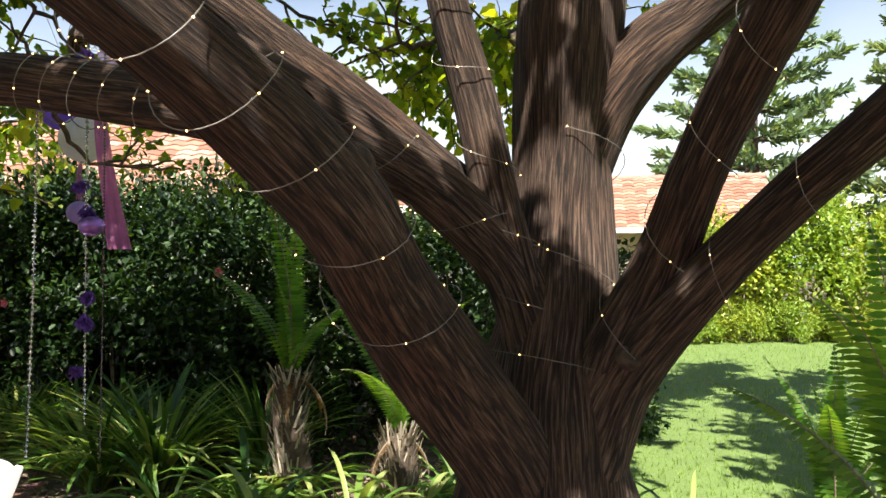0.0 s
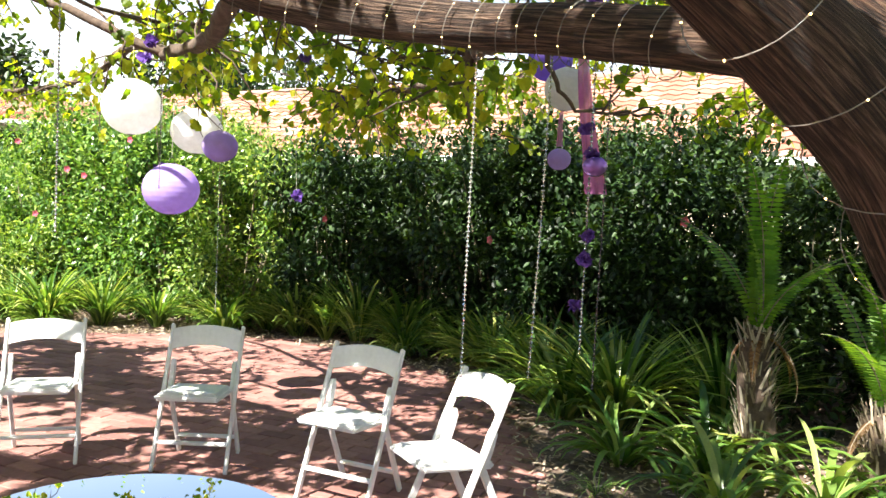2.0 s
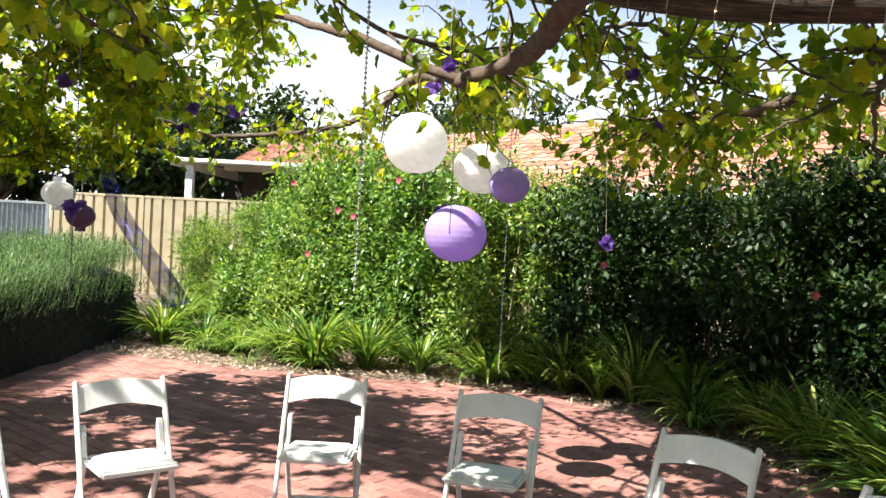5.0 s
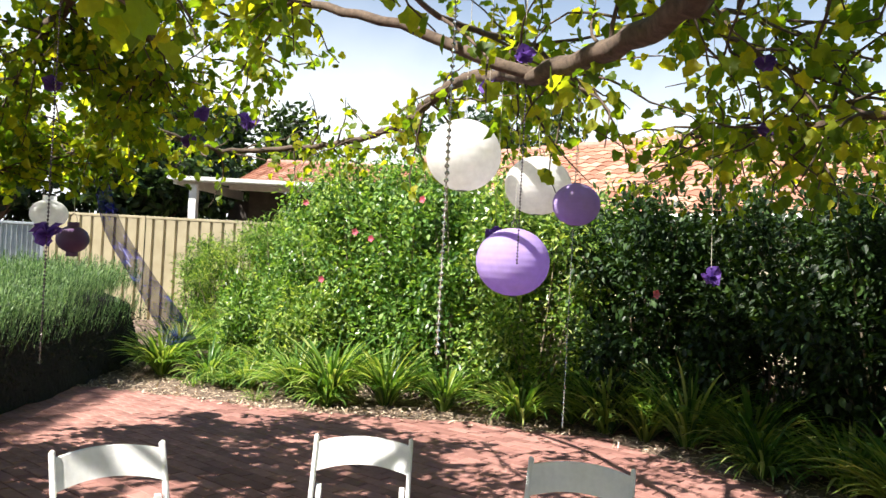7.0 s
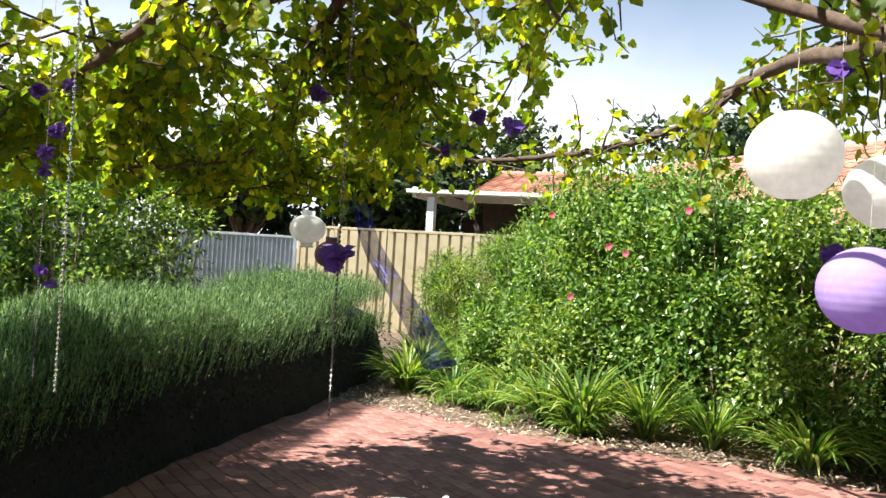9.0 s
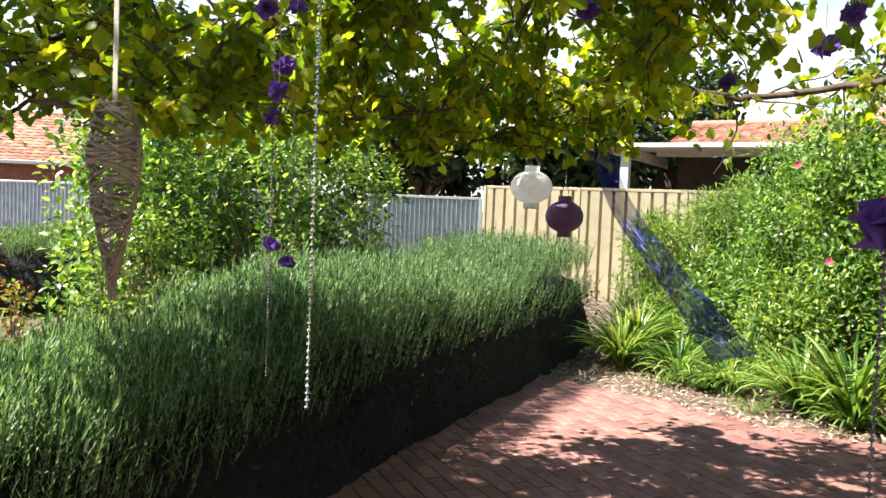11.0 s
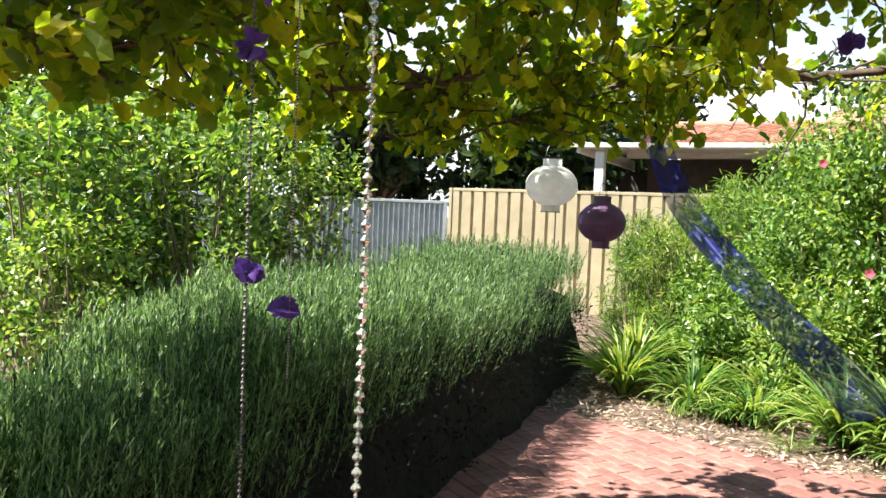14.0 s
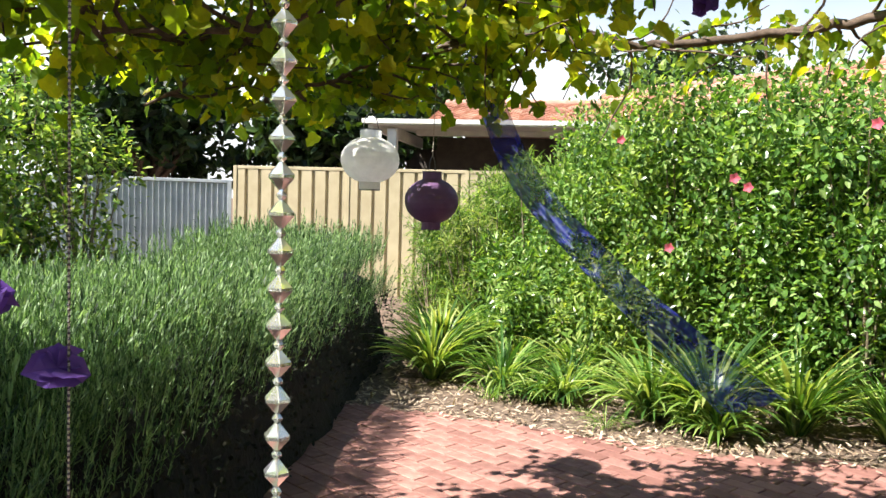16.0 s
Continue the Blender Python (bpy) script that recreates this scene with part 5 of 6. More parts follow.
def paper_lantern(x, y, z, r, mat, label, squash=0.95, neck=False, handle=False, ribs=14):
    ob = thing("paper_lantern", (x, y, z), label, "lantern", "hanging paper lanterns", rz=rnd.uniform(0, 360))
    k, n = 40, 6 * ribs
    prof = []
    for i in range(n + 1):
        a = -math.pi / 2 + math.pi * (0.045 + 0.91 * i / n)
        rr = r * math.cos(a) * (1 + 0.006 * (abs(math.sin(ribs * math.pi * i / n)) - 0.5))
        prof.append((rr, r * squash * math.sin(a)))
    if neck:
        prof = [(r * 0.36, -r * squash - r * 0.22)] + [(max(q, r * 0.36), w) for q, w in prof] + [(r * 0.36, r * squash + r * 0.22)]
    ang = np.linspace(0, 2 * np.pi, k, endpoint=False)
    v = np.array([(rr * math.cos(t), rr * math.sin(t), zz) for rr, zz in prof for t in ang])
    f = [(i * k + j, i * k + (j + 1) % k, (i + 1) * k + (j + 1) % k, (i + 1) * k + j) for i in range(len(prof) - 1) for j in range(k)]
    child("shade", np_mesh("shade", v, f, mat, True), ob)
    top = prof[-1][1]
    for zz in (prof[0][1], top):
        line = np.array([(prof[-1][0] * math.cos(t), prof[-1][0] * math.sin(t), zz) for t in np.linspace(0, 2 * np.pi, 25)])
        child("ring", tube_mesh("ring", [(line, [0.0025] * 25)], WIRE, 5), ob, "thin wire ring")
    q = max(prof[-1][0], 0.03)
    line = np.array([(q * math.cos(t), 0, top + 1.6 * q * math.sin(t)) for t in np.linspace(0, math.pi, 13)])
    child("wire_handle", tube_mesh("wire_handle", [(line, [0.0022] * 13)], WIRE, 5), ob)
    t = bough_above(x, y, z + 0.2)
    inv = ob.matrix_basis.inverted()
    string(ob, (0, 0, top + 1.6 * q), tuple(inv @ Vector(t)))


paper_lantern(-3.81, 5.39, 2.17, 0.2, PAPER_W, "large round white paper lantern hanging from a branch", 0.96)
paper_lantern(-3.83, 5.88, 2.05, 0.187, PAPER_W, "round white ribbed paper lantern hanging from a branch", 0.88)
paper_lantern(-3.53, 5.56, 1.615, 0.188, PAPER_P, "round lilac paper lantern hanging from a branch", 0.92)
paper_lantern(-3.41, 5.85, 1.927, 0.122, PAPER_P, "small lilac paper lantern hanging from a branch", 0.9)
paper_lantern(-7.5, 3.42, 1.80, 0.15, PAPER_W, "shaded white paper lantern with a short collar", 0.8, True)
paper_lantern(-7.03, 3.6, 1.60, 0.125, PAPER_D, "dark purple paper lantern with a wire handle", 0.85, True)
paper_lantern(-1.75, 7.55, 2.42, 0.155, PAPER_W, "white paper lantern hanging among purple cloths", 0.96)
paper_lantern(-1.97, 7.62, 2.65, 0.16, PAPER_V, "violet paper lantern hanging behind the white one", 0.95)
paper_lantern(-1.95, 7.75, 1.96, 0.085, PAPER_P, "small lilac lantern on a pink ribbon", 0.92)


def bead_chain(x, y, z0, z1, r, mat, label, drift=(0, 0), group="bead chains", facets=True):
    ob = thing("bead_chain", (x, y, z1), label, "decoration", group)
    n = int((z1 - z0) / (r * 2.7))
    pts = []
    for i in range(n):
        s = i / n
        pts.append((drift[0] * s**2 + rnd.uniform(-1, 1) * r * 0.2, drift[1] * s**2, -(z1 - z0) * s))
    pl = np.array(pts)
    a = np.linspace(0, 2 * np.pi, 6 if facets else 8, endpoint=False)
    prof = [(0.22, 1.0), (1.0, 0.12), (1.0, -0.12), (0.22, -1.0)] if facets else [(0.35, 0.9), (0.9, 0.4), (0.9, -0.4), (0.35, -0.9)]
    k = len(a)
    t = [(q * math.cos(w), q * math.sin(w), h) for q, h in prof for w in a]
    f = [(i * k + j, i * k + (j + 1) % k, (i + 1) * k + (j + 1) % k, (i + 1) * k + j) for i in range(3) for j in range(k)]
    fr = np.tile(np.eye(3), (n, 1, 1))
    if r > 0.0065:
        big = np_mesh("bead", np.array(t) * r, f, mat)
        small = np_mesh("spacer_bead", np.array(t) * r * 0.42, f, mat)
        for q in pl:
            child("bead", big, ob).location = q
            child("spacer_bead", small, ob).location = q + np.array((0, 0, r * 1.35))
    else:
        v, ff = scatter(t, f, pl, fr, np.full(n, r))
        child("bead", np_mesh("bead", v, ff, mat), ob)["kind"] = "stuff"
        v, ff = scatter(t, f, pl + (0, 0, r * 1.35), fr, np.full(n, r * 0.42))
        child("spacer_bead", np_mesh("spacer_bead", v, ff, mat), ob)["kind"] = "stuff"
    child("thread", tube_mesh("thread", [(np.vstack([(0, 0, 0.02), pl]), [0.0012] * (n + 1))], CORD, 4), ob)
    return ob


bead_chain(-0.18, 5.1, 0.97, 2.26, 0.0062, CRYSTAL, "clear crystal bead chain hanging over the level limb", (-0.03, 0.02))
bead_chain(0.07, 5.19, 1.0, 2.24, 0.0062, CRYSTAL, "clear crystal bead chain hanging over the level limb", (-0.05, 0.02))
bead_chain(0.2, 5.25, 1.1, 2.26, 0.0055, CRYSTAL, "silver bead chain threaded with purple flowers", (-0.02, 0.02))
bead_chain(0.24, 5.28, 1.0, 2.26, 0.004, DARKBEAD, "thin dark bead chain beside the flowers", (-0.01, 0.0))
bead_chain(-1.64, 4.23, 1.39, 2.7, 0.006, CRYSTAL, "clear crystal bead chain swaying below the branches", (0.0, 0.0))
bead_chain(-3.9, 2.47, 1.04, 2.9, 0.0072, CRYSTAL, "long faceted crystal bead chain hanging over the paving", (0.01, 0.0))
bead_chain(-4.49, 2.22, 1.0, 2.45, 0.0045, DARKBEAD, "thin dark bead chain threaded with purple flowers", (0, 0))
bead_chain(-4.3, 2.33, 1.3, 2.45, 0.002, DARKBEAD, "thin dark bead chain with a purple flower", (0, 0))
bead_chain(-3.5, 5.9, 0.75, 2.7, 0.004, CRYSTAL, "fine silver bead thread below the lanterns", (0, 0))
bead_chain(-2.9, 5.2, 1.6, 2.45, 0.005, DARKBEAD, "thin dark bead chain before the white lantern", (0, 0))
bead_chain(-2.75, 3.42, 1.22, 2.6, 0.0045, DARKBEAD, "dark bead chain below a purple flower bunch", (0, 0))


def silk_flower(x, y, z, r, hung=True, label="purple silk flower bunch hanging on a thread", mat=None):
    ob = thing("silk_flower", (x, y, z), label, "decoration", "purple silk flowers", rz=rnd.uniform(0, 360))
    n = 14
    d = rand_dirs(n) * (1, 1, 0.8)
    for i in range(n):
        v, f = scatter([(q[0] * 2.3, q[1], q[2] * 3) for q in OVAL], OVAL_F, np.zeros((1, 3)), frames_from(d[i:i + 1], rand_dirs(1)), [r * rnd.uniform(0.8, 1.15)])
        child("petal", np_mesh("petal", v, f, mat or PETAL_P), ob)
    if hung:
        t = bough_above(x, y, z + 0.08)
        string(ob, (0, 0, 0), tuple(ob.matrix_basis.inverted() @ Vector(t)), 0.0012)


for x, y, z, r in [(0.2, 5.24, 2.24, 0.03), (0.22, 5.26, 2.1, 0.035), (0.18, 5.25, 1.84, 0.03), (0.2, 5.26, 1.76, 0.03), (0.2, 5.25, 1.5, 0.03), (0.19, 5.26, 1.42, 0.03), (0.15, 5.27, 1.27, 0.028),
                   (-4.49, 2.22, 1.47, 0.038), (-4.3, 2.32, 1.43, 0.03), (-4.49, 2.22, 1.92, 0.04), (-4.2, 2.3, 1.97, 0.04), (-4.5, 2.25, 2.1, 0.045), (-4.2, 2.25, 2.22, 0.05), (-4.5, 2.3, 2.3, 0.04),
                   (-2.75, 3.42, 1.63, 0.05), (-5.7, 4.65, 2.5, 0.08), (-4.3, 4.1, 2.3, 0.05), (-3.8, 5.6, 1.75, 0.06), (-3.4, 5.3, 2.45, 0.055), (-2.6, 5.0, 2.4, 0.045), (-2.0, 5.6, 2.35, 0.04),
                   (-6.9, 3.7, 2.42, 0.09), (-6.0, 4.3, 2.35, 0.06), (-5.2, 3.4, 2.5, 0.06), (-2.7, 6.4, 2.3, 0.05), (-2.5, 5.9, 1.6, 0.05)]:
    silk_flower(x, y, z, r, not any(math.hypot(x - cx, y - cy) < 0.09 for cx, cy in ((0.2, 5.25), (-4.49, 2.22), (-4.3, 2.33), (-2.75, 3.42))))


def ribbon(name, pts, width, mat, label, side, fold=0.02):
    """A strip of sheer cloth hanging along a line, with soft folds."""
    ob = thing(name, pts[0], label, "sash")
    line = smooth_line(pts, 14) - np.array(pts[0])
    side = np.array(side, float) / np.linalg.norm(side)
    deep = np.cross(side, (0, 0, 1.0))
    n, k = len(line), 12
    v = []
    for i, p in enumerate(line):
        s = i / (n - 1)
        w = width * (0.3 + 0.7 * min(1, s * 1.25)) * (1 + 0.12 * math.sin(7 * s))
        for j in range(k + 1):
            u = j / k - 0.5
            v.append(p + side * u * w + deep * fold * (math.sin(u * 16 + s * 5) + 0.6 * math.sin(u * 31 + s * 11)))
    f = [(i * (k + 1) + j, i * (k + 1) + j + 1, (i + 1) * (k + 1) + j + 1, (i + 1) * (k + 1) + j) for i in range(n - 1) for j in range(k)]
    child("cloth", np_mesh("cloth", v, f, mat, True), ob)
    return ob


sash = ribbon("blue_sash", [(-6.84, 3.7, 2.42), (-6.77, 3.77, 2.07), (-6.59, 3.87, 1.7), (-6.26, 4.05, 1.37), (-5.89, 4.19, 1.11), (-5.6, 4.26, 0.95)], 0.2, SHEER_B, "long sheer dark blue sash blowing from a branch", (0.35, 1, 0.3))
bm = bmesh.new()
bmesh.ops.create_icosphere(bm, subdivisions=3, radius=0.05)
for q in bm.verts:
    q.co = Vector((q.co.x * 0.8, q.co.y * 0.8, q.co.z)) * (1 + 0.35 * noise.noise(q.co * 40))
part("knot", bm, SHEER_B, sash, "tied knot of bunched blue chiffon", True)
ribbon("pink_ribbon", [(-1.5, 7.35, 2.85), (-1.45, 7.35, 2.4), (-1.38, 7.35, 2.0), (-1.3, 7.33, 1.7)], 0.13, SHEER_P, "long sheer pink ribbon hanging from a branch", (1, 0.5, 0), 0.01)
ribbon("pink_ribbon", [(-1.9, 7.7, 2.35), (-1.93, 7.72, 2.2), (-1.95, 7.75, 2.05)], 0.045, SHEER_P, "short pink ribbon holding a small lantern", (1, 0.5, 0), 0.006)
ribbon("pink_cloth", [(-1.55, 7.5, 2.98), (-1.55, 7.5, 2.8), (-1.57, 7.5, 2.66)], 0.28, SHEER_P, "bunched pink chiffon above the lantern", (1, 0.6, 0), 0.04)
ribbon("violet_cloth", [(-1.25, 7.3, 3.1), (-1.22, 7.3, 3.0), (-1.2, 7.3, 2.88)], 0.12, SHEER_V, "small violet chiffon knot on the branch", (1, 0.6, 0), 0.03)

ball = thing("foil_ball", (0.21, 5.26, 1.72), "shiny purple foil ball threaded on a bead chain", "decoration")
bm = bmesh.new()
bmesh.ops.create_uvsphere(bm, u_segments=24, v_segments=16, radius=0.04)
for q in bm.verts:
    q.co.z *= 0.8 + 0.05 * math.sin(8 * math.atan2(q.co.y, q.co.x))
part("ball", bm, PURPLE_GLASS, ball, "", True)


def cane_heart(x, y, z, h, w):
    """A long woven heart of bent canes on a flat strap."""
    ob = thing("wicker_heart", (x, y, z), "long woven grey cane heart hanging on a strap", "decoration", rz=68)
    def half(s):
        return w * 0.5 * (math.sin(math.pi * min(1, s * 1.25 + 0.12)) ** 0.7 if s < 0.5 else max(0.06, 1.0 - (s - 0.42) * 1.75))
    frame_lines = []
    for sg in (-1, 1):
        pts = [(sg * half(s) * 0.95, 0, h * (0.5 - s)) for s in np.linspace(0, 1, 11)]
        frame_lines.append((smooth_line(pts, 4), [0.006] * 41))
    child("frame", tube_mesh("frame", frame_lines, CANE, 6), ob, "bent cane rim")
    for i in range(170):
        s0 = rnd.uniform(0.02, 0.85)
        s1 = min(0.98, s0 + rnd.uniform(-0.03, 0.16))
        a0 = rnd.uniform(0, 2 * math.pi)
        a1 = a0 + rnd.choice((-1, 1)) * rnd.uniform(1.2, 2.8)
        pts = []
        for q in np.linspace(0, 1, 5):
            s, a = s0 + (s1 - s0) * q, a0 + (a1 - a0) * q
            r = half(s)
            pts.append((r * math.cos(a), 0.42 * r * math.sin(a) + rnd.uniform(-.005, .005), h * (0.5 - s)))
        child("cane", tube_mesh("cane", [(smooth_line(pts, 3), [rnd.uniform(0.003, 0.0052)] * 13)], CANE, 5), ob)
    bm = bmesh.new()
    bar(bm, (0, 0, h * 0.5 - 0.04), (0, 0, h * 0.5 + 1.05), 0.02, 0.004, 0.001)
    part("strap", bm, CORD, ob, "flat pale strap")
    bm = bmesh.new()
    bar(bm, (-0.05, 0.03, -h * 0.28), (-0.045, 0.03, h * 0.12), 0.022, 0.004, 0.001)
    part("strap_end", bm, CORD, ob)


cane_heart(-4.13, 1.82, 1.615, 0.62, 0.2)


# ---- fairy lights wound round the limbs ----
def fairy_lights(limb, s0, s1, turns, extra, label):
    pts, rad = LIMB_PLAN[limb] if limb in LIMB_PLAN else (TRUNK, [.5, .4, .33, .27, .215, .195, .2, .15, .09])
    line, r = smooth_line(pts, 14), smooth_line([(q, 0, 0) for q in rad], 14)[:, 0]
    n = int(turns * 26)
    out, bulbs = [], []
    ph = rnd.uniform(0, 6)
    for i in range(n + 1):
        s = (s0 + (s1 - s0) * i / n) * (len(line) - 1)
        k = min(int(s), len(line) - 2)
        p = line[k] + (line[k + 1] - line[k]) * (s - k)
        t = line[k + 1] - line[k]
        t = t / np.linalg.norm(t)
        x = np.cross(t, (0, 0, 1.0)) if abs(t[2]) < 0.95 else np.array((1.0, 0, 0))
        x /= np.linalg.norm(x)
        y = np.cross(x, t)
        a = ph + 2 * math.pi * turns * i / n
        q = p + (x * math.cos(a) + y * math.sin(a)) * (r[k] * 1.1 + extra + 0.006 + 0.012 * max(0, -math.sin(a)))
        out.append(q)
        if i % 5 == 2:
            bulbs.append(q)
    ob = thing("fairy_lights", tuple(out[0]), label, "lights", "fairy lights on the tree")
    o = np.array(out[0])
    child("tube", tube_mesh("tube", [(np.array(out) - o, [0.0017] * len(out))], TUBE, 6), ob, "clear plastic tube")
    for q in bulbs:
        bm = bmesh.new()
        bmesh.ops.create_icosphere(bm, subdivisions=1, radius=0.0028, matrix=Matrix.Translation(Vector(q - o)))
        part("bulb", bm, BULB, ob, "tiny warm light")


fairy_lights("left", 0.28, 0.8, 5, 0.006, "clear tube of warm lights wound round the leaning limb")
fairy_lights("level", 0.18, 0.92, 17, 0.005, "clear tube of warm lights wound closely round the level limb")
fairy_lights("stem", 0.12, 0.75, 5, 0.005, "clear tube of warm lights wound round the thin stem")
fairy_lights("right", 0.15, 0.85, 4, 0.006, "clear tube of warm lights wound round the upright limb")
fairy_lights("low_right", 0.3, 0.8, 3, 0.006, "clear tube of warm lights wound round the low limb")
fairy_lights("trunk", 0.36, 0.66, 2.6, 0.004, "clear tube of warm lights wound round the trunk")
fairy_lights("elbow", 0.2, 0.62, 7, 0.004, "clear tube of warm lights wound round the bent limb")
fairy_lights("inner", 0.1, 0.7, 2, 0.006, "clear tube of warm lights wound round the inner limb")


# ---- fences ----
def steel_fence(name, a, b, h, z0, mat, label, pans=0.11, rise=0.032, posts=2.35):
    a, b = Vector((*a, z0)), Vector((*b, z0))
    d = (b - a)
    L = d.length
    ob = thing(name, tuple(a), label, "fence", rz=math.degrees(math.atan2(d.y, d.x)))
    n = int(L / posts)
    for i in range(n):
        x0, x1 = i * posts + 0.03, (i + 1) * posts - 0.03
        v, x, up = [], x0, False
        xs = []
        while x < x1:
            xs += [(x, 0), (min(x + pans * 0.75, x1), 0), (min(x + pans * 0.85, x1), rise), (min(x + pans * 1.0, x1), rise), (min(x + pans * 1.1, x1), 0)]
            x += pans * 1.35
        xs = [(min(q, x1), w) for q, w in xs]
        for q, w in xs:
            v += [(q, w, 0.0), (q, w, h - 0.03)]
        f = [(2 * k, 2 * k + 2, 2 * k + 3, 2 * k + 1) for k in range(len(xs) - 1) if xs[k + 1][0] > xs[k][0] + 1e-4]
        child("panel", np_mesh("panel", v, f, mat), ob)
        bm = bmesh.new()
        bar(bm, (x0, 0.015, h - 0.02), (x1, 0.015, h - 0.02), 0.045, 0.045)
        part("top_rail", bm, mat, ob)
    for i in range(n + 1):
        bm = bmesh.new()
        bar(bm, (i * posts, 0.015, -0.1), (i * posts, 0.015, h), 0.055, 0.06)
        part("post", bm, mat, ob)


steel_fence("cream_fence", (-15.42, 3.42), (-11.9, 9.45), 1.78, 0.25, FENCE, "cream ribbed steel fence panels between posts", 0.15, 0.035, 1.69)
steel_fence("grey_fence", (-15.5, 3.35), (-17.6, -10.5), 1.6, 0.22, GREY_STEEL, "pale blue-grey corrugated steel fence", 0.06)


# ---- houses ----
def tiled_house(name, a, b, eave, ridge, back, wall_mat, label, rows=16, tile=0.3, gable=False):
    """A long house: wall, white gutter and a slope of separate roof tiles; a and b: the ends of the eave."""
    a, b = Vector((*a, 0)), Vector((*b, 0))
    d = b - a
    L = d.length
    ob = thing(name, tuple(a), label, "house", rz=math.degrees(math.atan2(d.y, d.x)))
    bm = bmesh.new()
    bmesh.ops.create_cube(bm, size=1, matrix=pose(L / 2, 0.45 + back, (eave - 0.1) / 2) @ Matrix.Diagonal((L - 0.6, 2 * back, eave - 0.1, 1)))
    part("wall", bm, wall_mat, ob)
    bm = bmesh.new()
    bar(bm, (0, -0.02, eave - 0.05), (L, -0.02, eave - 0.05), 0.11, 0.13, 0.02)
    part("gutter", bm, PAINT, ob, "white painted gutter")
    bm = bmesh.new()
    for s in (0, 1):
        y0, y1 = (0, back) if s == 0 else (2 * back + 0.9, back)
        bm.faces.new([bm.verts.new(q) for q in ((0, y0, eave - .02), (L, y0, eave - .02), (L, y1 + 0.45 * s, ridge - .03), (0, y1 + 0.45 * s, ridge - .03))])
    part("roof", bm, TILE, ob, "terracotta roof")
    slope = Vector((0, back, ridge - eave))
    n = int(slope.length / (slope.length / rows))
    t = []
    k = 6
    for e, lift in ((0, 0.028), (1, 0.004)):
        for i in range(k + 1):
            u = i / k
            t.append((u * tile, e * slope.length / rows * 1.06, lift + 0.03 * math.sin(math.pi * u) ** 2))
    for i in range(k + 1):
        t.append((i / k * tile, 0, 0.0))
    f = [(i, i + 1, k + 2 + i, k + 1 + i) for i in range(k)] + [(2 * k + 2 + i, 2 * k + 3 + i, i + 1, i) for i in range(k)]
    un = slope.normalized()
    fr = np.array([[1, 0, 0], [0, un.y, -un.z], [0, un.z, un.y]])
    cols = int(L / tile)
    pl = np.array([(c * tile, *(np.array((0, eave)) + np.array((slope.y, slope.z)) * r / rows)) for r in range(rows) for c in range(cols)])
    pl[:, 2] += rng.uniform(0, 0.008, len(pl))
    v, ff = scatter(t, f, pl, np.tile(fr, (len(pl), 1, 1)), np.ones(len(pl)))
    child("roof_tiles", np_mesh("roof_tiles", v, ff, TILE_FIELD), ob, "rows of orange terracotta tiles")["kind"] = "stuff"
    line = np.array([(x, back, ridge + 0.01) for x in np.linspace(0, L, 60)])
    child("ridge_tiles", tube_mesh("ridge_tiles", [(line, 0.09 + 0.012 * (np.arange(60) % 2))], TILE, 8), ob)
    return ob, L


def tile_field():
    m = leafy("roof_tile_field", [(0.28, 0.12, 0.085), (0.36, 0.165, 0.12), (0.42, 0.215, 0.16), (0.46, 0.31, 0.25)], 0.0, 0.85)
    return m


TILE_FIELD = tile_field()


def window(ob, x, z, w, h):
    win = child("window", None, ob)
    win.matrix_basis = pose(x, 0.43, z)
    bm = bmesh.new()
    for p, q in (((-w / 2, 0, 0), (w / 2, 0, 0)), ((-w / 2, 0, h), (w / 2, 0, h)), ((-w / 2, 0, 0), (-w / 2, 0, h)), ((w / 2, 0, 0), (w / 2, 0, h)), ((0, 0, 0), (0, 0, h))):
        bar(bm, p, q, 0.06, 0.06)
    part("window_frame", bm, PAINT, win)
    bm = bmesh.new()
    bmesh.ops.create_cube(bm, size=1, matrix=pose(0, 0.01, h / 2) @ Matrix.Diagonal((w, 0.01, h, 1)))
    part("pane", bm, DARK, win)


h1, L1 = tiled_house("house", (-20.5, 9.7), (-2.0, 14.9), 2.5, 4.35, 3.3, RENDERED, "long low cream house with an orange terracotta tile roof")
window(h1, 15.5, 0.9, 1.6, 1.2)
h2, L2 = tiled_house("house", (-1.5, 22.0), (4.6, 22.6), 2.45, 3.95, 3.4, RENDERED, "far cream house with an orange tile roof behind the tree")
window(h2, 4.0, 0.9, 1.2, 1.1)
h3, L3 = tiled_house("house", (-27.0, -15.0), (-28.5, -3.0), 2.6, 4.4, 3.4, BRICKWALL, "red brick house with a tiled roof past the side fence")

# unseen house, added behind the walker to keep sun and sky off
h5, L5 = tiled_house("house", (9.0, 0.1), (-0.9, 0.1), 2.8, 4.7, 3.4, RENDERED, "unseen long cream house, added to close the terrace and block light")
window(h5, 2.5, 0.9, 1.8, 1.2)
window(h5, 6.5, 0.9, 1.8, 1.2)


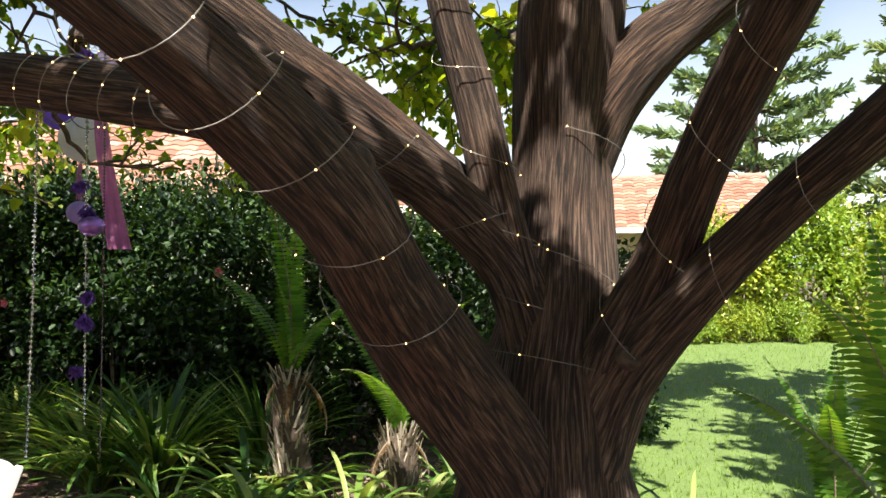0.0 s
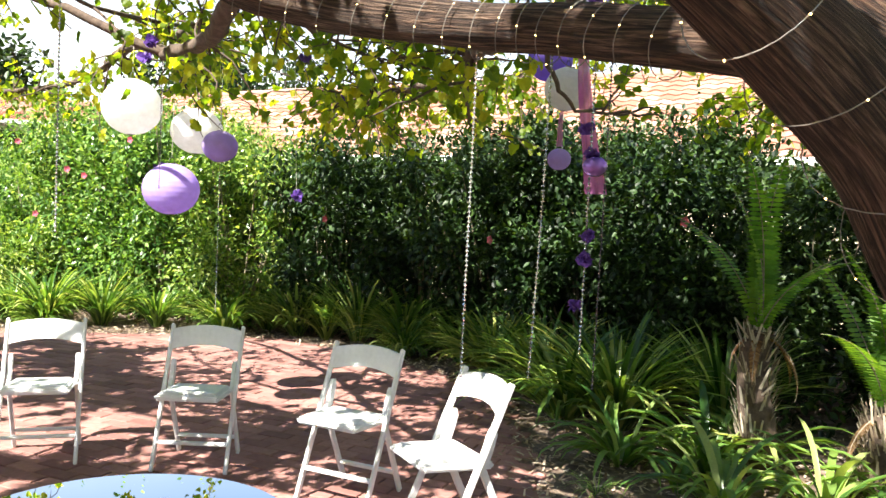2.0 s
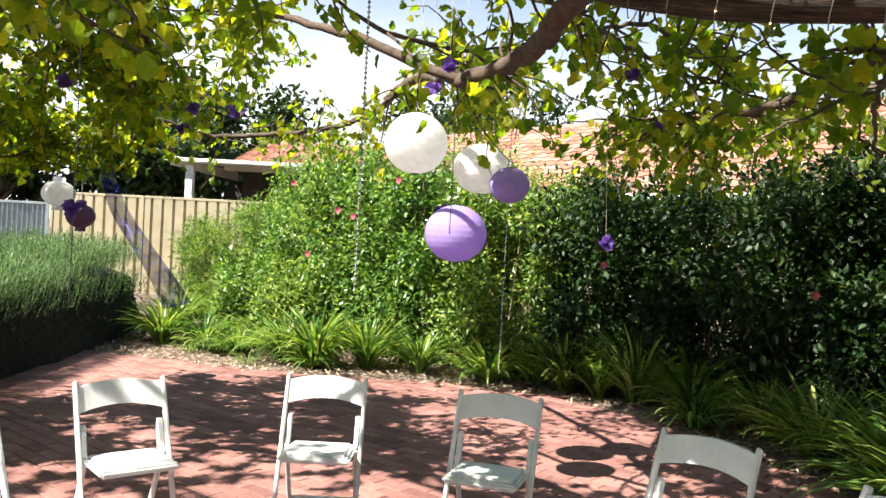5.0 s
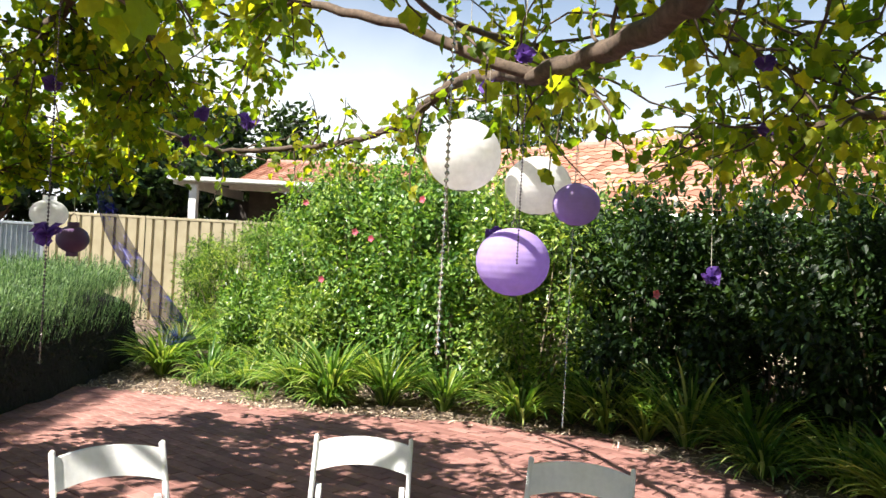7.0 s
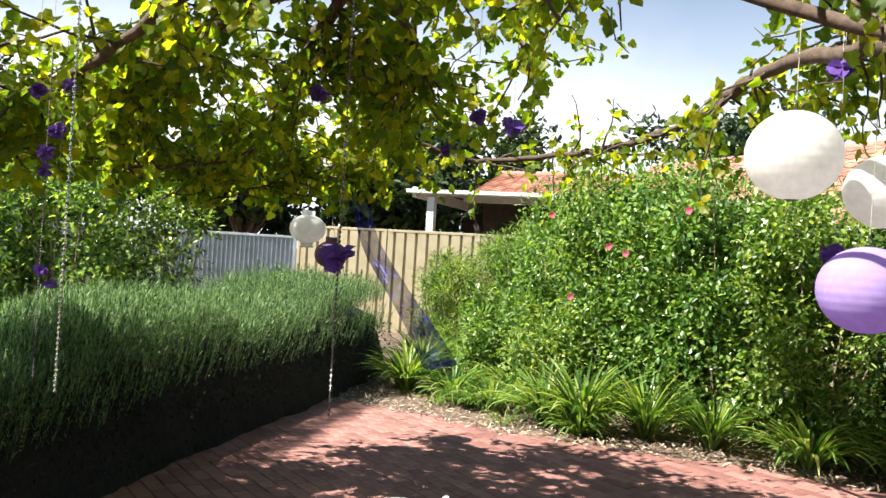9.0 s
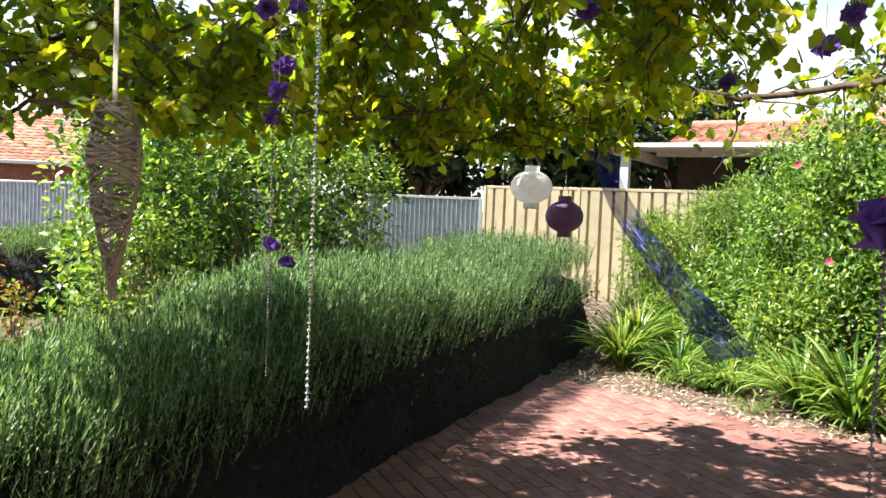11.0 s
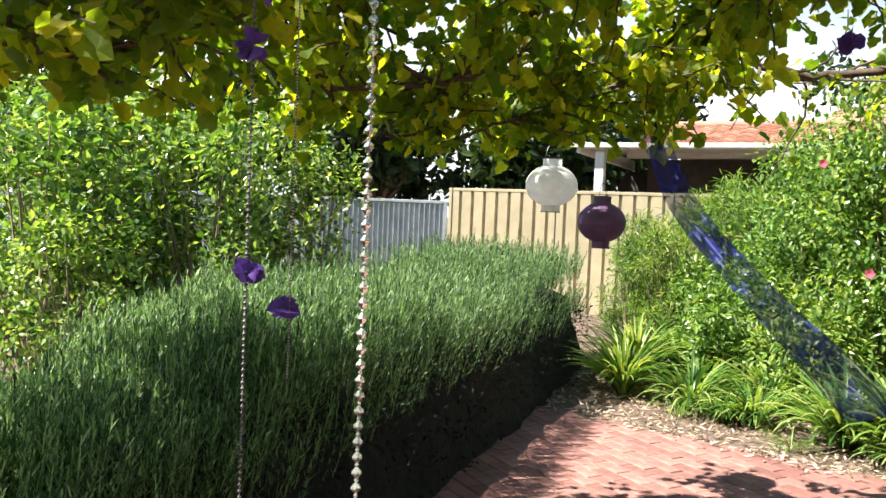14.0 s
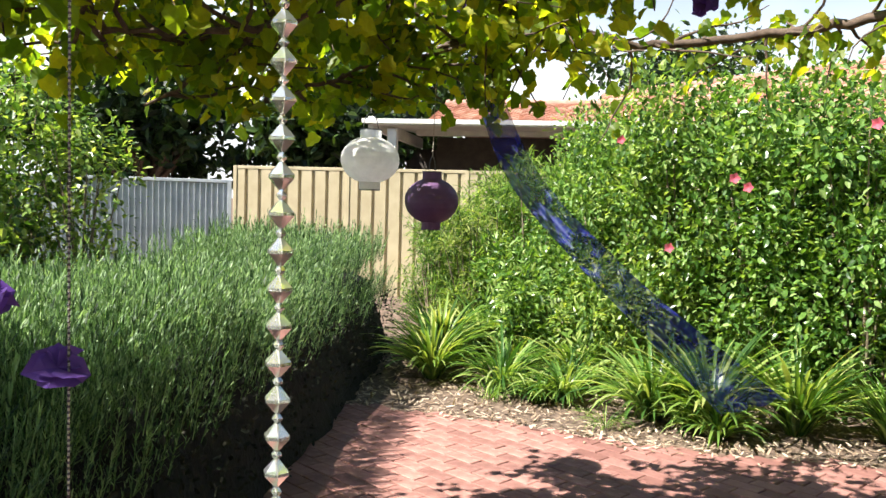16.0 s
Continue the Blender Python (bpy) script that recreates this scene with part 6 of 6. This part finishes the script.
def patio():
    ob = thing("patio_roof", (-15.95, 5.52, 0.2), "white open patio roof with a column beyond the fence", "patio", rz=62)
    bm = bmesh.new()
    bar(bm, (0, 0, 2.62), (6.5, 0, 2.62), 0.2, 0.09)
    part("fascia", bm, PAINT, ob)
    bm = bmesh.new()
    bar(bm, (0, 0.05, 2.62), (0, 4.5, 2.62), 0.09, 0.2)
    part("side_fascia", bm, PAINT, ob)
    bm = bmesh.new()
    bmesh.ops.create_cube(bm, size=1, matrix=pose(3.25, 2.3, 2.76, 3) @ Matrix.Diagonal((6.7, 4.9, 0.07, 1)))
    part("roof_sheet", bm, PAINT, ob)
    for x in (0.35, 3.4, 6.2):
        bm = bmesh.new()
        bar(bm, (x, 0.1, -0.2), (x, 0.1, 2.54), 0.15, 0.15, 0.01)
        part("column", bm, PAINT, ob)
    # back wall, with the patio's shade put into its colour
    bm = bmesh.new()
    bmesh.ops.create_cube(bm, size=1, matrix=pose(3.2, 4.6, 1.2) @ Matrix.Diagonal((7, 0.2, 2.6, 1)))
    part("back_wall", bm, SHADE_WALL, ob)


patio()
# these walls are coloured dark for the shade under the roof too
h4, L4 = tiled_house("house", (-18.2, 7.0), (-15.4, 11.6), 2.95, 3.75, 2.6, SHADE_WALL, "neighbouring house with an orange tile roof behind the patio")


# ---- distant trees ----
def norfolk_pine(x, y, h):
    ob = thing("norfolk_pine", (x, y, 0), "tall norfolk pine with level tiers of branches", "tree", "distant pines")
    line = np.array([(0, 0, z) for z in np.linspace(0, h, 12)])
    child("trunk", tube_mesh("trunk", [(line, np.linspace(0.32, 0.03, 12))], TWIG, 10), ob)
    lines, at, al = [], [], []
    tiers = int(h / 0.95)
    for i in range(2, tiers):
        z = h * i / tiers
        reach = 0.33 * (h - z) + 0.4
        for k in range(6):
            a = k * math.pi / 3 + i * 0.7 + rnd.uniform(-0.15, 0.15)
            r = reach * rnd.uniform(0.75, 1.05)
            pts = np.array([(math.cos(a) * q, math.sin(a) * q, z + 0.1 * q - 0.0 + 0.05 * q * q / r) for q in np.linspace(0, r, 8)])
            lines.append((pts, np.linspace(0.04, 0.01, 8)))
            m = int(70 * r)
            s = rng.uniform(0.18, 1, m)
            p = np.stack([np.cos(a) * s * r, np.sin(a) * s * r, z + 0.1 * s * r + 0.05 * s * s * r], -1)
            w = 0.16 * r * (1.1 - s)
            p += np.stack([-np.sin(a) * rng.normal(size=m) * w, np.cos(a) * rng.normal(size=m) * w, rng.normal(scale=0.05, size=m)], -1)
            at.append(p)
            al.append(np.tile((math.cos(a), math.sin(a), 0.5), (m, 1)) + rng.normal(scale=0.5, size=(m, 3)))
    at, al = np.vstack(at), np.vstack(al)
    child("branch", tube_mesh("branch", lines, TWIG, 5), ob)["kind"] = "stuff"
    v, f = scatter([(-0.16, 0, 0), (0.16, 0, 0), (0.1, 1, 0.1), (-0.1, 1, 0.1)], [(0, 1, 2, 3)], at, frames_from(al, rand_dirs(len(at))), rng.uniform(0.22, 0.42, len(at)))
    child("crown", np_mesh("crown", v, f, NEEDLE), ob)


norfolk_pine(4.6, 33.5, 17)
norfolk_pine(10.5, 34.5, 14)


def far_tree(x, y, h, w, label):
    ob = thing("distant_tree", (x, y, 0), label, "tree", "distant trees")
    line = smooth_line([(0, 0, -0.1), (0.1, 0, h * 0.3), (-0.1, 0.1, h * 0.6)], 5)
    child("trunk", tube_mesh("trunk", [(line, np.linspace(0.2, 0.07, len(line)))], TWIG, 8), ob)
    lumps = 26
    c = rand_dirs(lumps) * (w, w, h * 0.33) * rng.uniform(0.4, 0.9, (lumps, 1)) + (0, 0, h * 0.66)
    lines = [(smooth_line([(0, 0, h * 0.35), tuple(np.array(q) * (0.5, 0.5, 0.75)), tuple(q)], 4), np.linspace(0.07, 0.015, 9)) for q in c]
    child("branch", tube_mesh("branch", lines, TWIG, 5), ob)["kind"] = "stuff"
    n = 5200
    k = rng.integers(0, lumps, n)
    p = c[k] + rand_dirs(n) * rng.uniform(0.2, 1, (n, 1)) * (w * 0.36, w * 0.36, h * 0.12)
    v, f = scatter(OVAL, OVAL_F, p, frames_from(rand_dirs(n), rand_dirs(n) + (0, 0, .6)), rng.uniform(0.16, 0.3, n))
    child("crown", np_mesh("crown", v, f, SHRUB), ob)


for x, y, h, w, lab in [(-22, 15, 6.5, 2.6, "round grey-green tree behind the roofs"), (-24, 9, 6.0, 2.4, "dark tree behind the patio"), (-19.5, 2.2, 4.6, 1.8, "dark tree behind the fence corner"),
                        (-26, 20, 7.5, 3.0, "tall leafy tree past the houses"), (-21.5, -1.5, 4.8, 2.0, "leafy tree past the side fence"), (-18.6, 4.9, 4.2, 1.6, "dark tree behind the fence corner"), (-21, 6.2, 5.0, 2.0, "dark tree behind the patio"),
                        (-22.5, 0.8, 4.4, 1.9, "leafy tree past the side fence"), (14, 32, 7, 3, "leafy tree beyond the lawn"), (-21.5, -10.5, 7.0, 3.0, "broad tree past the side fence"), (-24, -6.0, 7.5, 2.6, "tall tree beside the brick house")]:
    far_tree(x, y, h, w, lab)


# ---- ground cover ----
def litter():
    n = 19000
    out = []
    while len(out) < n:
        x, y = rng.uniform(-11.5, 2.5), rng.uniform(3.4, 9.5)
        if not inside(PAVED, x, y) and not (x > 1.3 and y > 8.8) and y > 3.4:
            out.append((x, y, ground_height(x, y) + rng.uniform(-0.012, 0.012)))
    for _ in range(900):
        i = rng.integers(0, 10)
        a, b = np.array(PAVED[i]), np.array(PAVED[i + 1])
        p = a + (b - a) * rng.random() + rng.normal(scale=0.09, size=2)
        out.append((p[0], p[1], 0.012))
    p = np.array(out)
    m = len(p)
    v, f = scatter([(-0.16, 0, 0), (0.16, 0, 0), (0.12, 1, 0.06), (-0.12, 1, 0.06)], [(0, 1, 2, 3)], p, frames_from(rand_dirs(m) * (1, 1, 0.25), rand_dirs(m) * 0.35 + (0, 0, 1)), rng.uniform(0.018, 0.065, m))
    tagged(new("mulch", np_mesh("mulch", v, f, MULCH)), "dry bark mulch and fallen leaves on the beds", "mulch", kind="stuff")


litter()


def lawn_blades():
    out = []
    while len(out) < 26000:
        r = rng.random()
        x, y = rng.uniform(1.2, 9), 8.5 + 13 * r**1.4
        if inside(LAWN_EDGE, x, y):
            out.append((x, y, -0.005))
    p = np.array(out)
    m = len(p)
    v, f = scatter([(-0.12, 0, 0), (0.12, 0, 0), (0, 1, 0)], [(0, 1, 2)], p, frames_from(rand_dirs(m) * (0.5, 0.5, 0.1) + (0, 0, 1), rand_dirs(m)), rng.uniform(0.03, 0.06, m))
    tagged(new("grass", np_mesh("grass", v, f, GRASS)), "short mown grass blades on the lawn", "grass", kind="stuff")


lawn_blades()


# ---- brick paving, laid in rows ----
def pavers():
    w, h = 0.23, 0.115
    turn = radians(24)
    c, s = math.cos(turn), math.sin(turn)
    bm = bmesh.new()
    bmesh.ops.create_cube(bm, size=1, matrix=Matrix.Diagonal((w - 0.007, h - 0.007, 0.05, 1)))
    bmesh.ops.bevel(bm, geom=[e for e in bm.edges if all(v.co.z > 0 for v in e.verts)], offset=0.004, segments=1, affect="EDGES")
    me = bpy.data.meshes.new("paver")
    bm.to_mesh(me)
    bm.free()
    me.materials.append(BRICK)
    tv = np.array([v.co[:] for v in me.vertices])
    tris = []
    me.calc_loop_triangles()
    for t in me.loop_triangles:
        tris.append(tuple(t.vertices))
    floor_ob = bpy.data.objects["pavement"]
    near, rest = [], []
    for i in range(-70, 60):
        for j in range(-110, 110):
            u, q = i * w + (w / 2 if j % 2 else 0), j * h
            x, y = -3.5 + u * c - q * s, 3.5 + u * s + q * c
            if y > -1.5 and x < 4 and inside(PAVED, x, y):
                z = -0.025 + rnd.uniform(-0.0025, 0.0025)
                a = turn + rnd.uniform(-0.012, 0.012)
                (near if -9.6 < x < -6.2 and 3.2 < y < 5.0 and len(near) < 290 else rest).append((x, y, z, a))
    for x, y, z, a in near:
        ob = new("paver", me)
        ob.parent = floor_ob
        ob.matrix_basis = pose(x, y, z, 0, 0, math.degrees(a))
    fr = np.array([[[math.cos(a), -math.sin(a), 0], [math.sin(a), math.cos(a), 0], [0, 0, 1]] for *_k, a in rest])
    v, f = scatter(tv, tris, np.array([q[:3] for q in rest]), fr, np.ones(len(rest)))
    ob = child("pavers", np_mesh("pavers", v, f, BRICK_FIELD), floor_ob, "worn red brick pavers laid in rows")
    ob["kind"] = "stuff"


def brick_field():
    m, nt, p = material("red_paver_field")
    g = nt.nodes.new("ShaderNodeNewGeometry")
    r = nt.nodes.new("ShaderNodeValToRGB")
    for e, (q, col) in zip(r.color_ramp.elements, ((0, (0.24, 0.11, 0.09)), (1, (0.42, 0.215, 0.18)))):
        e.position, e.color = q, (*col, 1)
    nt.links.new(g.outputs["Random Per Island"], r.inputs[0])
    fine, h = noise_ramp(nt, 22, [(0.25, (0.7, 0.66, 0.64)), (0.75, (1, 1, 1))])
    big, _ = noise_ramp(nt, 1.6, [(0.3, (0.75, 0.72, 0.72)), (0.7, (1, 1, 1))], 4)
    nt.links.new(mix(nt, "MULTIPLY", 0.9, mix(nt, "MULTIPLY", 1.0, r.outputs[0], fine), big), p.inputs["Base Color"])
    p.inputs["Roughness"].default_value = 0.85
    bump(nt, p, h, 0.35, 0.004)
    return m


BRICK_FIELD = brick_field()
pavers()
